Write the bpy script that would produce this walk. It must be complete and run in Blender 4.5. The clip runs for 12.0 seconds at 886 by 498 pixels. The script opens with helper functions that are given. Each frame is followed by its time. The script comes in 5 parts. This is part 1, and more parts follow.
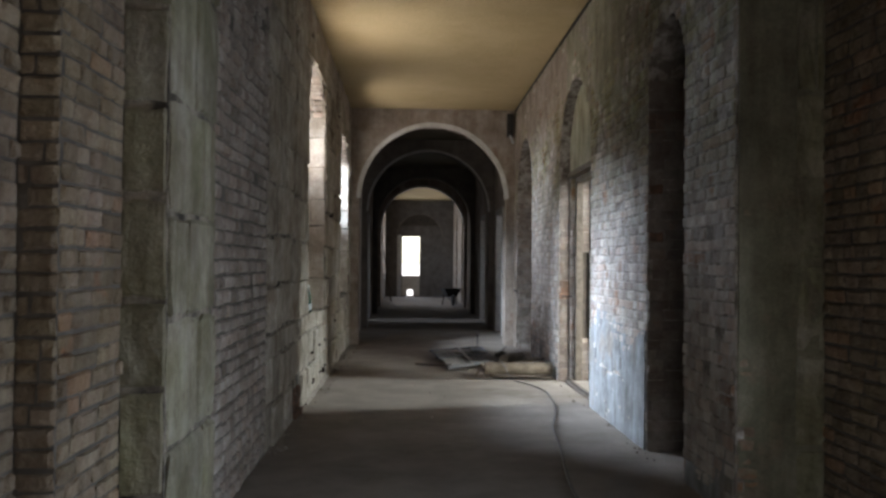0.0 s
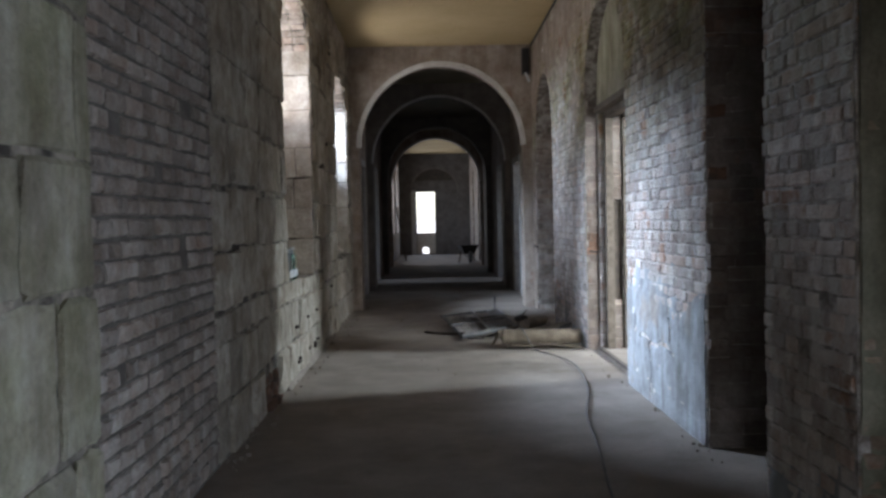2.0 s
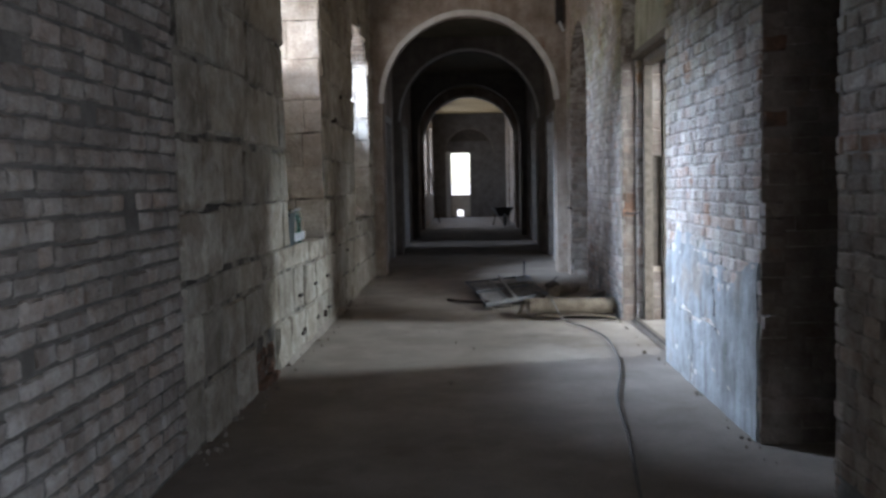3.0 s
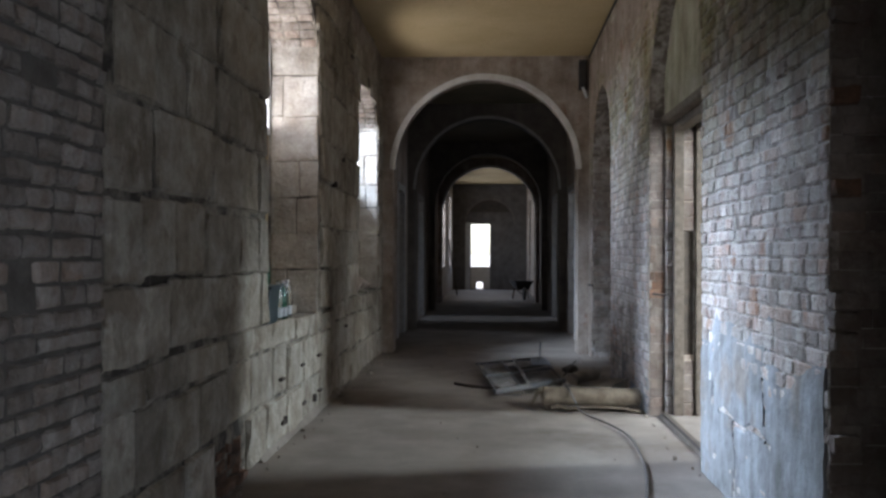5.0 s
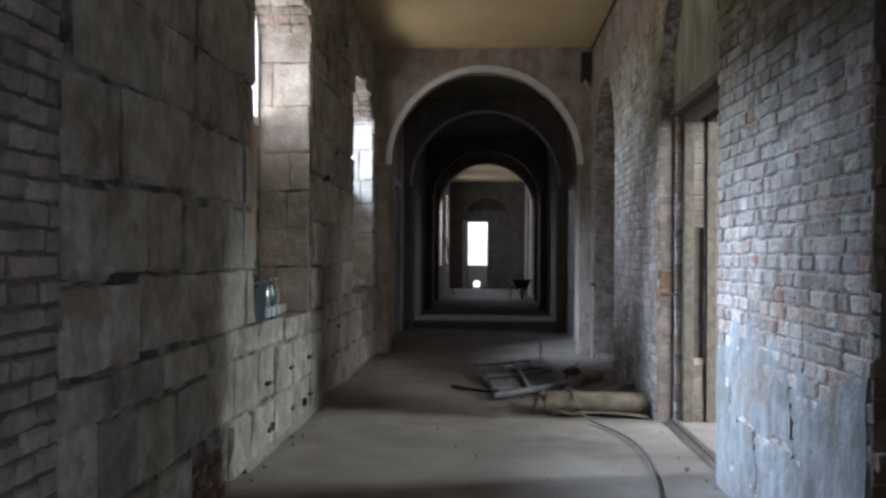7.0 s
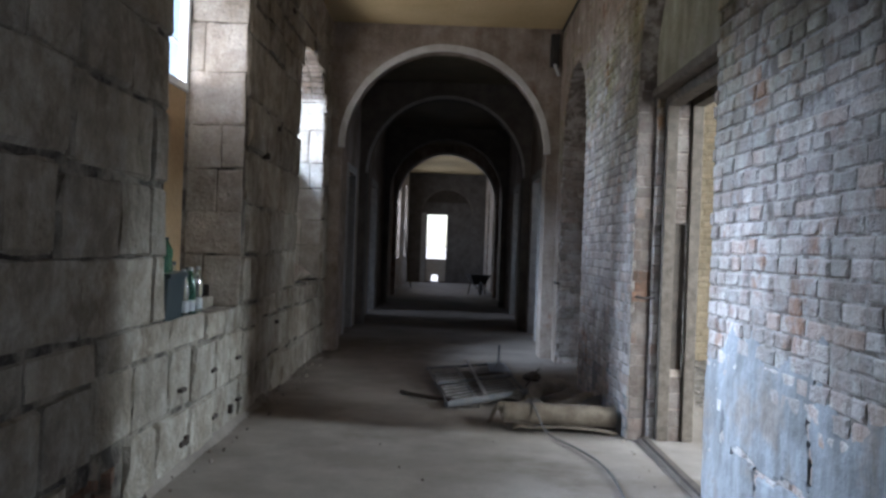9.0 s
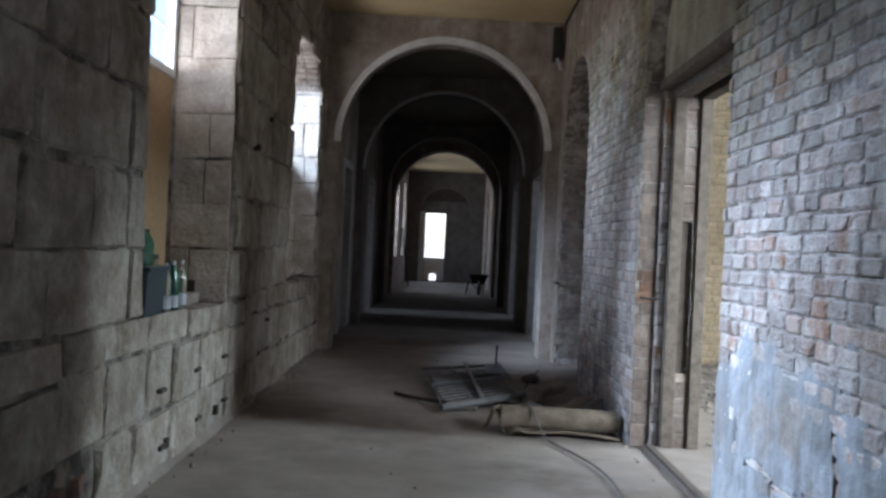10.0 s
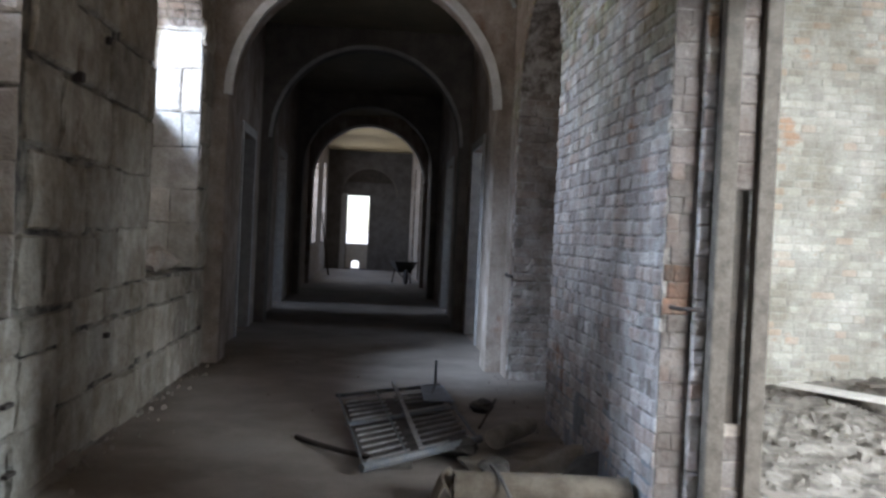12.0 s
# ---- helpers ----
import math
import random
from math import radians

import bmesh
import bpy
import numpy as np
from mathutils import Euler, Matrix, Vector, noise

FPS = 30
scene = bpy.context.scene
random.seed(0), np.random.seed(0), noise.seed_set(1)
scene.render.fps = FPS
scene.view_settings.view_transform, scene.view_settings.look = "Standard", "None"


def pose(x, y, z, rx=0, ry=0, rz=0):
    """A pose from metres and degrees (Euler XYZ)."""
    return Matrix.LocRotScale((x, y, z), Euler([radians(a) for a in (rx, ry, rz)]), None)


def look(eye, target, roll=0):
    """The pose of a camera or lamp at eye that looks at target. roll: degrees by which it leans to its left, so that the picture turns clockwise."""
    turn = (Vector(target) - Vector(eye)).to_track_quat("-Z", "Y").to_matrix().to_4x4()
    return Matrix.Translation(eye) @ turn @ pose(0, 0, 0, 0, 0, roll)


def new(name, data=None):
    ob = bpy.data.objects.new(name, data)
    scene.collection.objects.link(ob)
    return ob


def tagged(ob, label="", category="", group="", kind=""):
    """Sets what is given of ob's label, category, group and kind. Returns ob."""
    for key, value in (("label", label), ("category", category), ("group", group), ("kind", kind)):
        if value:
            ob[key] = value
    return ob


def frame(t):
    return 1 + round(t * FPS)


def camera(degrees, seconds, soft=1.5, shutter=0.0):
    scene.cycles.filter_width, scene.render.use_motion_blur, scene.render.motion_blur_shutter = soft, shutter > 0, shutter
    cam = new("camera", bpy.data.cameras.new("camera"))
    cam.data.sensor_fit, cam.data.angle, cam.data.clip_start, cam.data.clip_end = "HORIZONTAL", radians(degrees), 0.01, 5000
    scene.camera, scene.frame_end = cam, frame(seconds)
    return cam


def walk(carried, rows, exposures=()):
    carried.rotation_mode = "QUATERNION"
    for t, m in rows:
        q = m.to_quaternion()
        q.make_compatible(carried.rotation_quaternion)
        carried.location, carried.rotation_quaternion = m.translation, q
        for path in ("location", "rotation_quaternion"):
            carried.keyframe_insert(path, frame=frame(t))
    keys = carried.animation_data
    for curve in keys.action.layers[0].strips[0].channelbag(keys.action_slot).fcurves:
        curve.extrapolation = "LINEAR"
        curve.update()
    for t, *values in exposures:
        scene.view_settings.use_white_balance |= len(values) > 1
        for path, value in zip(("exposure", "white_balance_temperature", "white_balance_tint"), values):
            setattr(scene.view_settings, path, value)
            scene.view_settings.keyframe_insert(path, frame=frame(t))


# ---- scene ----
cam = camera(52.0, 12.0, 2.7, 0.5)
PATH = [
    (0, (-0.092, -0.253, 1.407), (-0.021, 1.745, 1.439), 0.5),
    (0.5, (-0.067, 0.104, 1.417), (-0.001, 2.103, 1.425), -1.8),
    (1, (-0.076, 0.51, 1.391), (-0.001, 2.508, 1.36), -1.7),
    (1.5, (-0.076, 0.859, 1.389), (0.086, 2.851, 1.309), -1.2),
    (2, (0.085, 1.28, 1.379), (0.112, 3.278, 1.316), -1.2),
    (2.5, (0.177, 1.612, 1.31), (0.169, 3.608, 1.182), -1.6),
    (3, (0.269, 2.059, 1.337), (0.208, 4.053, 1.194), -1.2),
    (3.5, (0.395, 2.414, 1.369), (0.228, 4.404, 1.259), 2.2),
    (5.5, (0.372, 2.995, 1.352), (0.275, 4.993, 1.383), -0.2),
    (6, (0.36, 3.026, 1.353), (0.264, 5.023, 1.39), 0.2),
    (6.5, (0.35, 3.089, 1.347), (0.233, 5.085, 1.373), -0.0),
    (8.5, (0.381, 4.145, 1.336), (0.372, 6.145, 1.316), 2.4),
    (9, (0.38, 4.164, 1.333), (0.368, 6.164, 1.329), 2.1),
    (9.5, (0.387, 4.201, 1.338), (0.383, 6.201, 1.343), 2.2),
    (10, (0.394, 4.44, 1.311), (0.385, 6.44, 1.306), 2.7),
    (10.5, (0.461, 4.916, 1.308), (0.322, 6.909, 1.204), 3.7),
    (11, (0.424, 5.538, 1.284), (0.446, 7.536, 1.182), 5.2),
    (11.5, (0.421, 6.105, 1.308), (0.553, 8.1, 1.273), 2.9),
    (12, (0.402, 6.749, 1.295), (0.561, 8.742, 1.266), 2.7),
]
walk(cam, [(t, look(eye, target, roll)) for t, eye, target, roll in PATH], [(0.0, 2.40, 6850, 15), (2.5, 2.30, 6250, 16), (5.5, 2.07, 6350, 16), (9.0, 1.99, 6100, 16), (10.5, 2.02, 6050, 16), (12.0, 2.25, 6100, 16)])

# ---- world, daylight and exposure ----
XL, XR, MID, TOP = -1.15, 1.71, 0.28, 4.08
world = bpy.data.worlds.new("sky")
scene.world = world
world.use_nodes = True
wt = world.node_tree
sky = wt.nodes.new("ShaderNodeTexSky")
sky.sky_type, sky.sun_disc = "NISHITA", False
sky.sun_elevation, sky.sun_rotation = radians(70), radians(180)
wt.links.new(sky.outputs[0], wt.nodes["Background"].inputs[0])
wt.nodes["Background"].inputs[1].default_value = 0.10
sun_data = bpy.data.lights.new("sun", "SUN")
sun_data.energy, sun_data.angle, sun_data.color = 2.5, radians(0.5), (1.0, 0.94, 0.85)
sun = new("sun", sun_data)
sun.matrix_world = look((0, -10.5, 40), (0, 4, 0))



def window_light(x, y, z, wy, wz, toward, watts, color=(0.80, 0.90, 1.0), spread=180):
    """An area lamp standing in for daylight at or beyond an opening, facing mostly along x or y."""
    d = bpy.data.lights.new("window_light", "AREA")
    d.shape, d.size, d.size_y, d.energy, d.color = "RECTANGLE", wy, wz, watts, color
    d.spread = radians(spread)
    ob = new("window_light", d)
    ob.matrix_world = look((x, y, z), (x + toward[0], y + toward[1], z + toward[2]))
    return ob


# Area lamps hung outside the first two windows, standing in for skylight.
window_light(-4.6, 11.25, 4.98, 2.9, 1.15, (1, -0.40, -0.60), 690, (0.66, 0.82, 1.0))
window_light(-4.6, 15.2, 3.65, 1.5, 0.9, (1, -0.42, -0.25), 105, (0.68, 0.83, 1.0))
# Added warm lamps aimed up, standing in for light bounced off the ground.
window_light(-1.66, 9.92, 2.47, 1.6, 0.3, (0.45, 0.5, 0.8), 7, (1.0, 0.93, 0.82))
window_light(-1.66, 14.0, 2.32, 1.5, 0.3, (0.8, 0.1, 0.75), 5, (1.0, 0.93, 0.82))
window_light(6.16, 10.0, 3.75, 0.55, 1.75, (-1, 0.0, -0.46), 106, (0.82, 0.96, 1.0))
window_light(4.6, 6.95, 2.3, 1.7, 1.7, (-0.05, 1, -0.38), 74, (0.92, 1.0, 0.98), 98)
window_light(-1.68, 31.6, 2.2, 1.5, 2.4, (1, 0, -0.2), 13)
window_light(-1.68, 35.9, 2.2, 1.5, 2.4, (1, 0, -0.2), 8)
window_light(-0.1, 38.6, 1.7, 0.7, 1.7, (0, -1, -0.1), 4)
# East opening and south doorway are unseen, added to light the entrance bay.
window_light(2.72, 3.1, 0.95, 1.1, 1.1, (-1, 0.34, -0.2), 9, (0.74, 0.87, 1.0), 140)
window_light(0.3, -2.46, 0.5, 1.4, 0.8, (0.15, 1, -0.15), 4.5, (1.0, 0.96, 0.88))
window_light(-3.9, 22.3, 2.2, 1.1, 0.9, (1, 0, -0.7), 1.1, spread=80)
window_light(3.9, 22.3, 2.2, 1.1, 0.9, (-1, 0, -0.7), 1.0, spread=80)
# Unseen store window and lamp, added to brighten the door casing opposite.
window_light(3.9, 18.15, 1.9, 0.9, 1.0, (-1, 0, 0.0), 3.5)


# ---- materials ----
def mat(name, base, second=None, rough=0.9, scale=6.0, fine=60.0, bump=0.3, metal=0.0, spread=0.5, vary="", amount=0.25, third=None, third_at=0.62, odd=0.55, relief=0.012, stain=0.0, streak=0.0, moss_shade=None):
    """A rough surface: two colours mixed by coarse noise, darkened by fine grain, with relief. vary: piece or island, for its own tone."""
    m = bpy.data.materials.new(name)
    m.use_nodes = True
    t = m.node_tree
    n, l = t.nodes, t.links
    b = n["Principled BSDF"]
    geo = n.new("ShaderNodeNewGeometry")

    def noise_of(s, detail):
        k = n.new("ShaderNodeTexNoise")
        k.inputs["Scale"].default_value, k.inputs["Detail"].default_value = s, detail
        k.inputs["Roughness"].default_value = 0.65
        l.new(geo.outputs["Position"], k.inputs["Vector"])
        return k

    def mix(kind, fac, a, c):
        k = n.new("ShaderNodeMix")
        k.data_type, k.blend_type = "RGBA", kind
        for sock, v in ((k.inputs[0], fac), (k.inputs[6], a), (k.inputs[7], c)):
            if isinstance(v, (int, float)):
                sock.default_value = v
            elif isinstance(v, tuple):
                sock.default_value = (*v, 1)
            else:
                l.new(v, sock)
        return k.outputs[2]

    def ramp(src, lo, hi):
        k = n.new("ShaderNodeMapRange")
        k.inputs["From Min"].default_value, k.inputs["From Max"].default_value = lo, hi
        l.new(src, k.inputs["Value"])
        return k.outputs["Result"]

    coarse, grain = noise_of(scale, 5), noise_of(fine, 4)
    second = second or tuple(c * 0.7 for c in base)
    col = mix("MIX", ramp(coarse.outputs[0], 0.5 - spread / 4, 0.5 + spread / 4), base, second)
    if third:
        patch = noise_of(scale * 0.37, 6)
        col = mix("MIX", ramp(patch.outputs[0], third_at - 0.04, third_at + 0.05), col, third)
    if vary:
        if vary == "piece":
            rnd = n.new("ShaderNodeObjectInfo").outputs["Random"]
        else:
            rnd = geo.outputs["Random Per Island"]
        tone = n.new("ShaderNodeMapRange")
        tone.inputs["To Min"].default_value, tone.inputs["To Max"].default_value = 1 - amount, 1 + amount * 0.6
        l.new(rnd, tone.inputs["Value"])
        comb = n.new("ShaderNodeCombineColor")
        for i in range(3):
            l.new(tone.outputs[0], comb.inputs[i])
        col = mix("MULTIPLY", 1.0, col, comb.outputs[0])
        if third:
            far = n.new("ShaderNodeMapRange")
            far.inputs["From Min"].default_value, far.inputs["From Max"].default_value = 0.88, 0.95
            l.new(rnd, far.inputs["Value"])
            half = n.new("ShaderNodeMath")
            half.operation = "MULTIPLY"
            half.inputs[1].default_value = odd
            l.new(far.outputs[0], half.inputs[0])
            col = mix("MIX", half.outputs[0], col, third)
    col = mix("MULTIPLY", 0.55, col, mix("MIX", ramp(grain.outputs[0], 0.3, 0.7), (0.55, 0.55, 0.55), (1.0, 1.0, 1.0)))
    if stain:
        col = mix("MULTIPLY", stain, col, mix("MIX", ramp(noise_of(1.3, 7).outputs[0], 0.36, 0.62), (0.55, 0.50, 0.43), (1.12, 1.12, 1.12)))
    if streak:
        run = noise_of(7.0, 5)
        squeeze = n.new("ShaderNodeMapping")
        squeeze.inputs["Scale"].default_value = (1.0, 1.0, 0.16)
        l.new(geo.outputs["Position"], squeeze.inputs["Vector"])
        l.new(squeeze.outputs[0], run.inputs["Vector"])
        col = mix("MULTIPLY", streak, col, mix("MIX", ramp(run.outputs[0], 0.36, 0.60), (0.50, 0.46, 0.42), (1.10, 1.10, 1.10)))
    # Green stain ramped by height; on the upper east wall it also paints shade.
    if moss_shade:
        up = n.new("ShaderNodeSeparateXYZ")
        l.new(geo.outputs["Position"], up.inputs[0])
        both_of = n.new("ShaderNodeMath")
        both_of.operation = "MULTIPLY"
        l.new(ramp(up.outputs["Z"], moss_shade[0], moss_shade[1]), both_of.inputs[0])
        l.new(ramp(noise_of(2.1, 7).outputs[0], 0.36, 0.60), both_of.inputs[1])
        col = mix("MULTIPLY", both_of.outputs[0], col, moss_shade[2])
    l.new(col, b.inputs["Base Color"])
    b.inputs["Roughness"].default_value, b.inputs["Metallic"].default_value = rough, metal
    if bump:
        both = n.new("ShaderNodeMath")
        both.operation = "ADD"
        l.new(coarse.outputs[0], both.inputs[0])
        less = n.new("ShaderNodeMath")
        less.operation = "MULTIPLY"
        less.inputs[1].default_value = 0.4
        l.new(grain.outputs[0], less.inputs[0])
        l.new(less.outputs[0], both.inputs[1])
        rough_hewn = n.new("ShaderNodeMath")
        rough_hewn.operation = "MULTIPLY_ADD"
        rough_hewn.inputs[1].default_value = 0.7
        l.new(noise_of(fine * 0.36, 6).outputs[0], rough_hewn.inputs[0])
        l.new(both.outputs[0], rough_hewn.inputs[2])
        both = rough_hewn
        k = n.new("ShaderNodeBump")
        k.inputs["Strength"].default_value, k.inputs["Distance"].default_value = bump, relief
        l.new(both.outputs[0], k.inputs["Height"])
        l.new(k.outputs[0], b.inputs["Normal"])
    return m


RED = (0.38, 0.235, 0.165)
# Green stain above 1.6 m, deepened to paint the dim upper wall's shade.
M_BRICK = mat("whitewashed_brick", (0.66, 0.64, 0.62), (0.475, 0.40, 0.365), 0.92, 7, 60, 1.0, vary="piece", amount=0.34, relief=0.028, third=RED, third_at=0.63, odd=0.45, stain=0.65, streak=0.35, moss_shade=(1.6, 2.7, (0.56, 0.58, 0.36)))
M_BRICK_FAR = mat("whitewashed_brick_joined", (0.66, 0.64, 0.62), (0.475, 0.40, 0.365), 0.92, 7, 60, 1.0, vary="island", amount=0.34, relief=0.028, third=RED, third_at=0.63, odd=0.45, stain=0.65, streak=0.35, moss_shade=(1.6, 2.7, (0.56, 0.58, 0.36)))
M_OLDBRICK = mat("bare_brick", (0.45, 0.415, 0.385), (0.31, 0.255, 0.22), 0.92, 9, 50, 1.0, vary="piece", amount=0.30, relief=0.034, third=(0.31, 0.20, 0.145), third_at=0.69, odd=0.3, stain=0.6, streak=0.3)
M_OLDBRICK_FAR = mat("bare_brick_joined", (0.45, 0.415, 0.385), (0.31, 0.255, 0.22), 0.92, 9, 50, 1.0, vary="island", amount=0.30, relief=0.034, third=(0.31, 0.20, 0.145), third_at=0.69, odd=0.3, stain=0.6, streak=0.3)
M_PALEBRICK = mat("pale_limed_brick", (0.55, 0.535, 0.485), (0.44, 0.415, 0.365), 0.92, 7, 60, 1.0, vary="piece", amount=0.22, relief=0.02, third=(0.44, 0.29, 0.20), third_at=0.63, odd=0.5, stain=0.8)
M_PALEBRICK_FAR = mat("pale_limed_brick_joined", (0.55, 0.535, 0.485), (0.44, 0.415, 0.365), 0.92, 7, 60, 1.0, vary="island", amount=0.22, relief=0.02, third=(0.44, 0.29, 0.20), third_at=0.63, odd=0.5, stain=0.8)
M_PALEMORTAR = mat("pale_mortar", (0.46, 0.445, 0.40), (0.33, 0.31, 0.27), 0.95, 6, 60, 1.0, stain=0.4)
M_MORTAR = mat("mortar", (0.54, 0.515, 0.495), (0.19, 0.165, 0.145), 0.95, 8, 60, 1.0, spread=0.34, stain=0.7, streak=0.35, relief=0.02)
M_OLDMORTAR = mat("old_mortar", (0.15, 0.135, 0.12), (0.09, 0.08, 0.07), 0.95, 7, 90, 0.9)
# Rough plaster darkened in colour, standing in for the unlit inner bays.
M_DARKPLASTER = mat("darkened_plaster", (0.20, 0.175, 0.155), (0.13, 0.115, 0.10), 0.94, 4, 50, 0.8)
M_CASING = mat("greyed_white_casing", (0.50, 0.49, 0.47), (0.38, 0.365, 0.35), 0.8, 8, 60, 0.3)
M_STONE = mat("limestone_block", (0.49, 0.46, 0.405), (0.32, 0.285, 0.235), 0.92, 6.5, 30, 1.0, vary="piece", amount=0.26, third=(0.25, 0.21, 0.165), third_at=0.60, odd=0.35, relief=0.034, stain=0.8, streak=0.25)
M_REVEAL = mat("pale_reveal_stone", (0.60, 0.57, 0.52), (0.43, 0.395, 0.35), 0.92, 5, 38, 1.0, vary="piece", amount=0.18, third=(0.44, 0.31, 0.24), third_at=0.70, odd=0.12, relief=0.026, stain=0.7, streak=0.3)
M_STONEMORTAR = mat("stone_joint", (0.33, 0.30, 0.255), (0.05, 0.043, 0.037), 0.95, 4.5, 60, 1.0, spread=0.36, stain=0.6, relief=0.02)
M_PLASTER = mat("grey_blue_plaster", (0.38, 0.415, 0.45), (0.25, 0.265, 0.28), 0.93, 6, 24, 1.0, third=(0.30, 0.275, 0.255), third_at=0.585, relief=0.013, stain=0.6, streak=0.6)
M_MOSS = mat("greenish_plaster", (0.40, 0.395, 0.315), (0.27, 0.275, 0.20), 0.93, 4, 50, 1.0, third=(0.36, 0.33, 0.30), third_at=0.56, stain=0.7, streak=0.5, relief=0.018)
M_ROUGHPLASTER = mat("rough_brown_plaster", (0.45, 0.395, 0.35), (0.32, 0.265, 0.225), 0.94, 5, 45, 1.0, third=(0.27, 0.17, 0.125), third_at=0.64, stain=0.7, streak=0.4, relief=0.022)
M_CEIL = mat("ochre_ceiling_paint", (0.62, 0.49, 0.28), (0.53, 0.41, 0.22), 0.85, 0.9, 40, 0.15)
# Ochre ceiling darkened in colour to paint the unlit middle bays.
M_DARKCEIL = mat("darkened_ceiling_plaster", (0.26, 0.23, 0.16), (0.19, 0.17, 0.12), 0.9, 1.2, 40, 0.2)
M_FLOOR = mat("dusty_floor", (0.265, 0.235, 0.205), (0.195, 0.165, 0.14), 0.93, 1.6, 110, 0.45, third=(0.165, 0.135, 0.108), third_at=0.60, stain=0.28)
M_WHITE = mat("white_plaster_trim", (0.72, 0.72, 0.71), (0.60, 0.59, 0.57), 0.85, 7, 60, 0.3)
M_OLDWOOD = mat("weathered_wood", (0.15, 0.125, 0.10), (0.085, 0.07, 0.055), 0.85, 14, 110, 0.5)
M_DARKWOOD = mat("dark_wood", (0.09, 0.07, 0.055), (0.055, 0.045, 0.035), 0.8, 10, 90, 0.4)
M_BOARD = mat("tan_chipboard", (0.50, 0.345, 0.19), (0.42, 0.28, 0.145), 0.8, 30, 160, 0.2, third=(0.32, 0.19, 0.09), third_at=0.72)
M_FRAMEWHITE = mat("white_window_frame", (0.75, 0.76, 0.77), (0.66, 0.67, 0.68), 0.5, 8, 60, 0.1)
M_CARPET = mat("beige_carpet", (0.215, 0.18, 0.138), (0.125, 0.10, 0.075), 0.97, 8, 180, 0.8, stain=0.5)
M_CARPETBACK = mat("dark_carpet_back", (0.085, 0.075, 0.065), (0.05, 0.045, 0.04), 0.97, 12, 180, 0.6)
M_STEEL = mat("dusty_blue_grey_steel", (0.11, 0.125, 0.145), (0.16, 0.155, 0.15), 0.75, 14, 90, 0.3, metal=0.1)
M_SLAT = mat("pale_metal_slat", (0.27, 0.265, 0.265), (0.17, 0.155, 0.145), 0.75, 14, 90, 0.2, metal=0.1)
M_RUST = mat("rusty_iron", (0.075, 0.058, 0.05), (0.045, 0.035, 0.03), 0.8, 16, 100, 0.5, metal=0.3)
M_BLACK = mat("black_rubber", (0.022, 0.022, 0.024), (0.035, 0.033, 0.031), 0.6, 10, 80, 0.2)
M_CABLE = mat("grey_cable_sheath", (0.09, 0.085, 0.08), (0.13, 0.12, 0.11), 0.75, 10, 80, 0.1)
M_EARTH = mat("rubble_earth", (0.27, 0.245, 0.215), (0.10, 0.085, 0.07), 0.97, 5, 60, 1.0)
M_BUCKET = mat("dark_teal_plastic", (0.03, 0.05, 0.058), (0.045, 0.065, 0.07), 0.45, 8, 70, 0.1)
M_LABEL = mat("white_paper_label", (0.55, 0.58, 0.60), (0.45, 0.48, 0.51), 0.7, 20, 80, 0.05)
M_GRASS = mat("pale_gravel", (0.42, 0.41, 0.38), (0.34, 0.33, 0.30), 0.95, 2, 30, 0.5)
M_REDBRICK = mat("broken_red_brick", (0.24, 0.135, 0.09), (0.12, 0.085, 0.065), 0.95, 12, 70, 0.9, vary="piece", amount=0.4, relief=0.02)
JB = (0.28, 0.25, 0.23), (0.19, 0.15, 0.13)
M_JAMBBRICK = mat("grey_brown_jamb_brick", *JB, 0.94, 6, 50, 1.0, vary="piece", amount=0.28, relief=0.024, third=(0.245, 0.16, 0.12), third_at=0.66, odd=0.3, stain=0.6)
M_JAMBBRICK_FAR = mat("grey_brown_jamb_brick_joined", *JB, 0.94, 6, 50, 1.0, vary="island", amount=0.28, relief=0.024, third=(0.245, 0.16, 0.12), third_at=0.66, odd=0.3, stain=0.6)
# Tan copies of the side room's brick and mortar, painting its unlit stretch.
M_SHADEMORTAR = mat("shaded_mortar", (0.30, 0.245, 0.16), (0.19, 0.155, 0.105), 0.95, 6, 60, 1.0, stain=0.4)
M_SHADEBRICK = mat("shaded_tan_brick", (0.33, 0.265, 0.185), (0.26, 0.20, 0.13), 0.93, 7, 60, 1.0, vary="piece", amount=0.16, relief=0.02, stain=0.5)
M_SHADEBRICK_FAR = mat("shaded_tan_brick_joined", (0.33, 0.265, 0.185), (0.26, 0.20, 0.13), 0.93, 7, 60, 1.0, vary="island", amount=0.16, relief=0.02, stain=0.5)
PB = (0.39, 0.325, 0.275), (0.27, 0.20, 0.155)
M_PIERBRICK = mat("warm_pier_brick", *PB, 0.92, 9, 50, 1.0, vary="piece", amount=0.30, relief=0.034, third=(0.36, 0.19, 0.12), third_at=0.63, odd=0.5, stain=0.6, streak=0.3, moss_shade=(-2.0, -1.0, (0.92, 0.93, 0.78)))
M_PIERBRICK_FAR = mat("warm_pier_brick_joined", *PB, 0.92, 9, 50, 1.0, vary="island", amount=0.30, relief=0.034, third=(0.36, 0.19, 0.12), third_at=0.63, odd=0.5, stain=0.6, streak=0.3, moss_shade=(-2.0, -1.0, (0.92, 0.93, 0.78)))
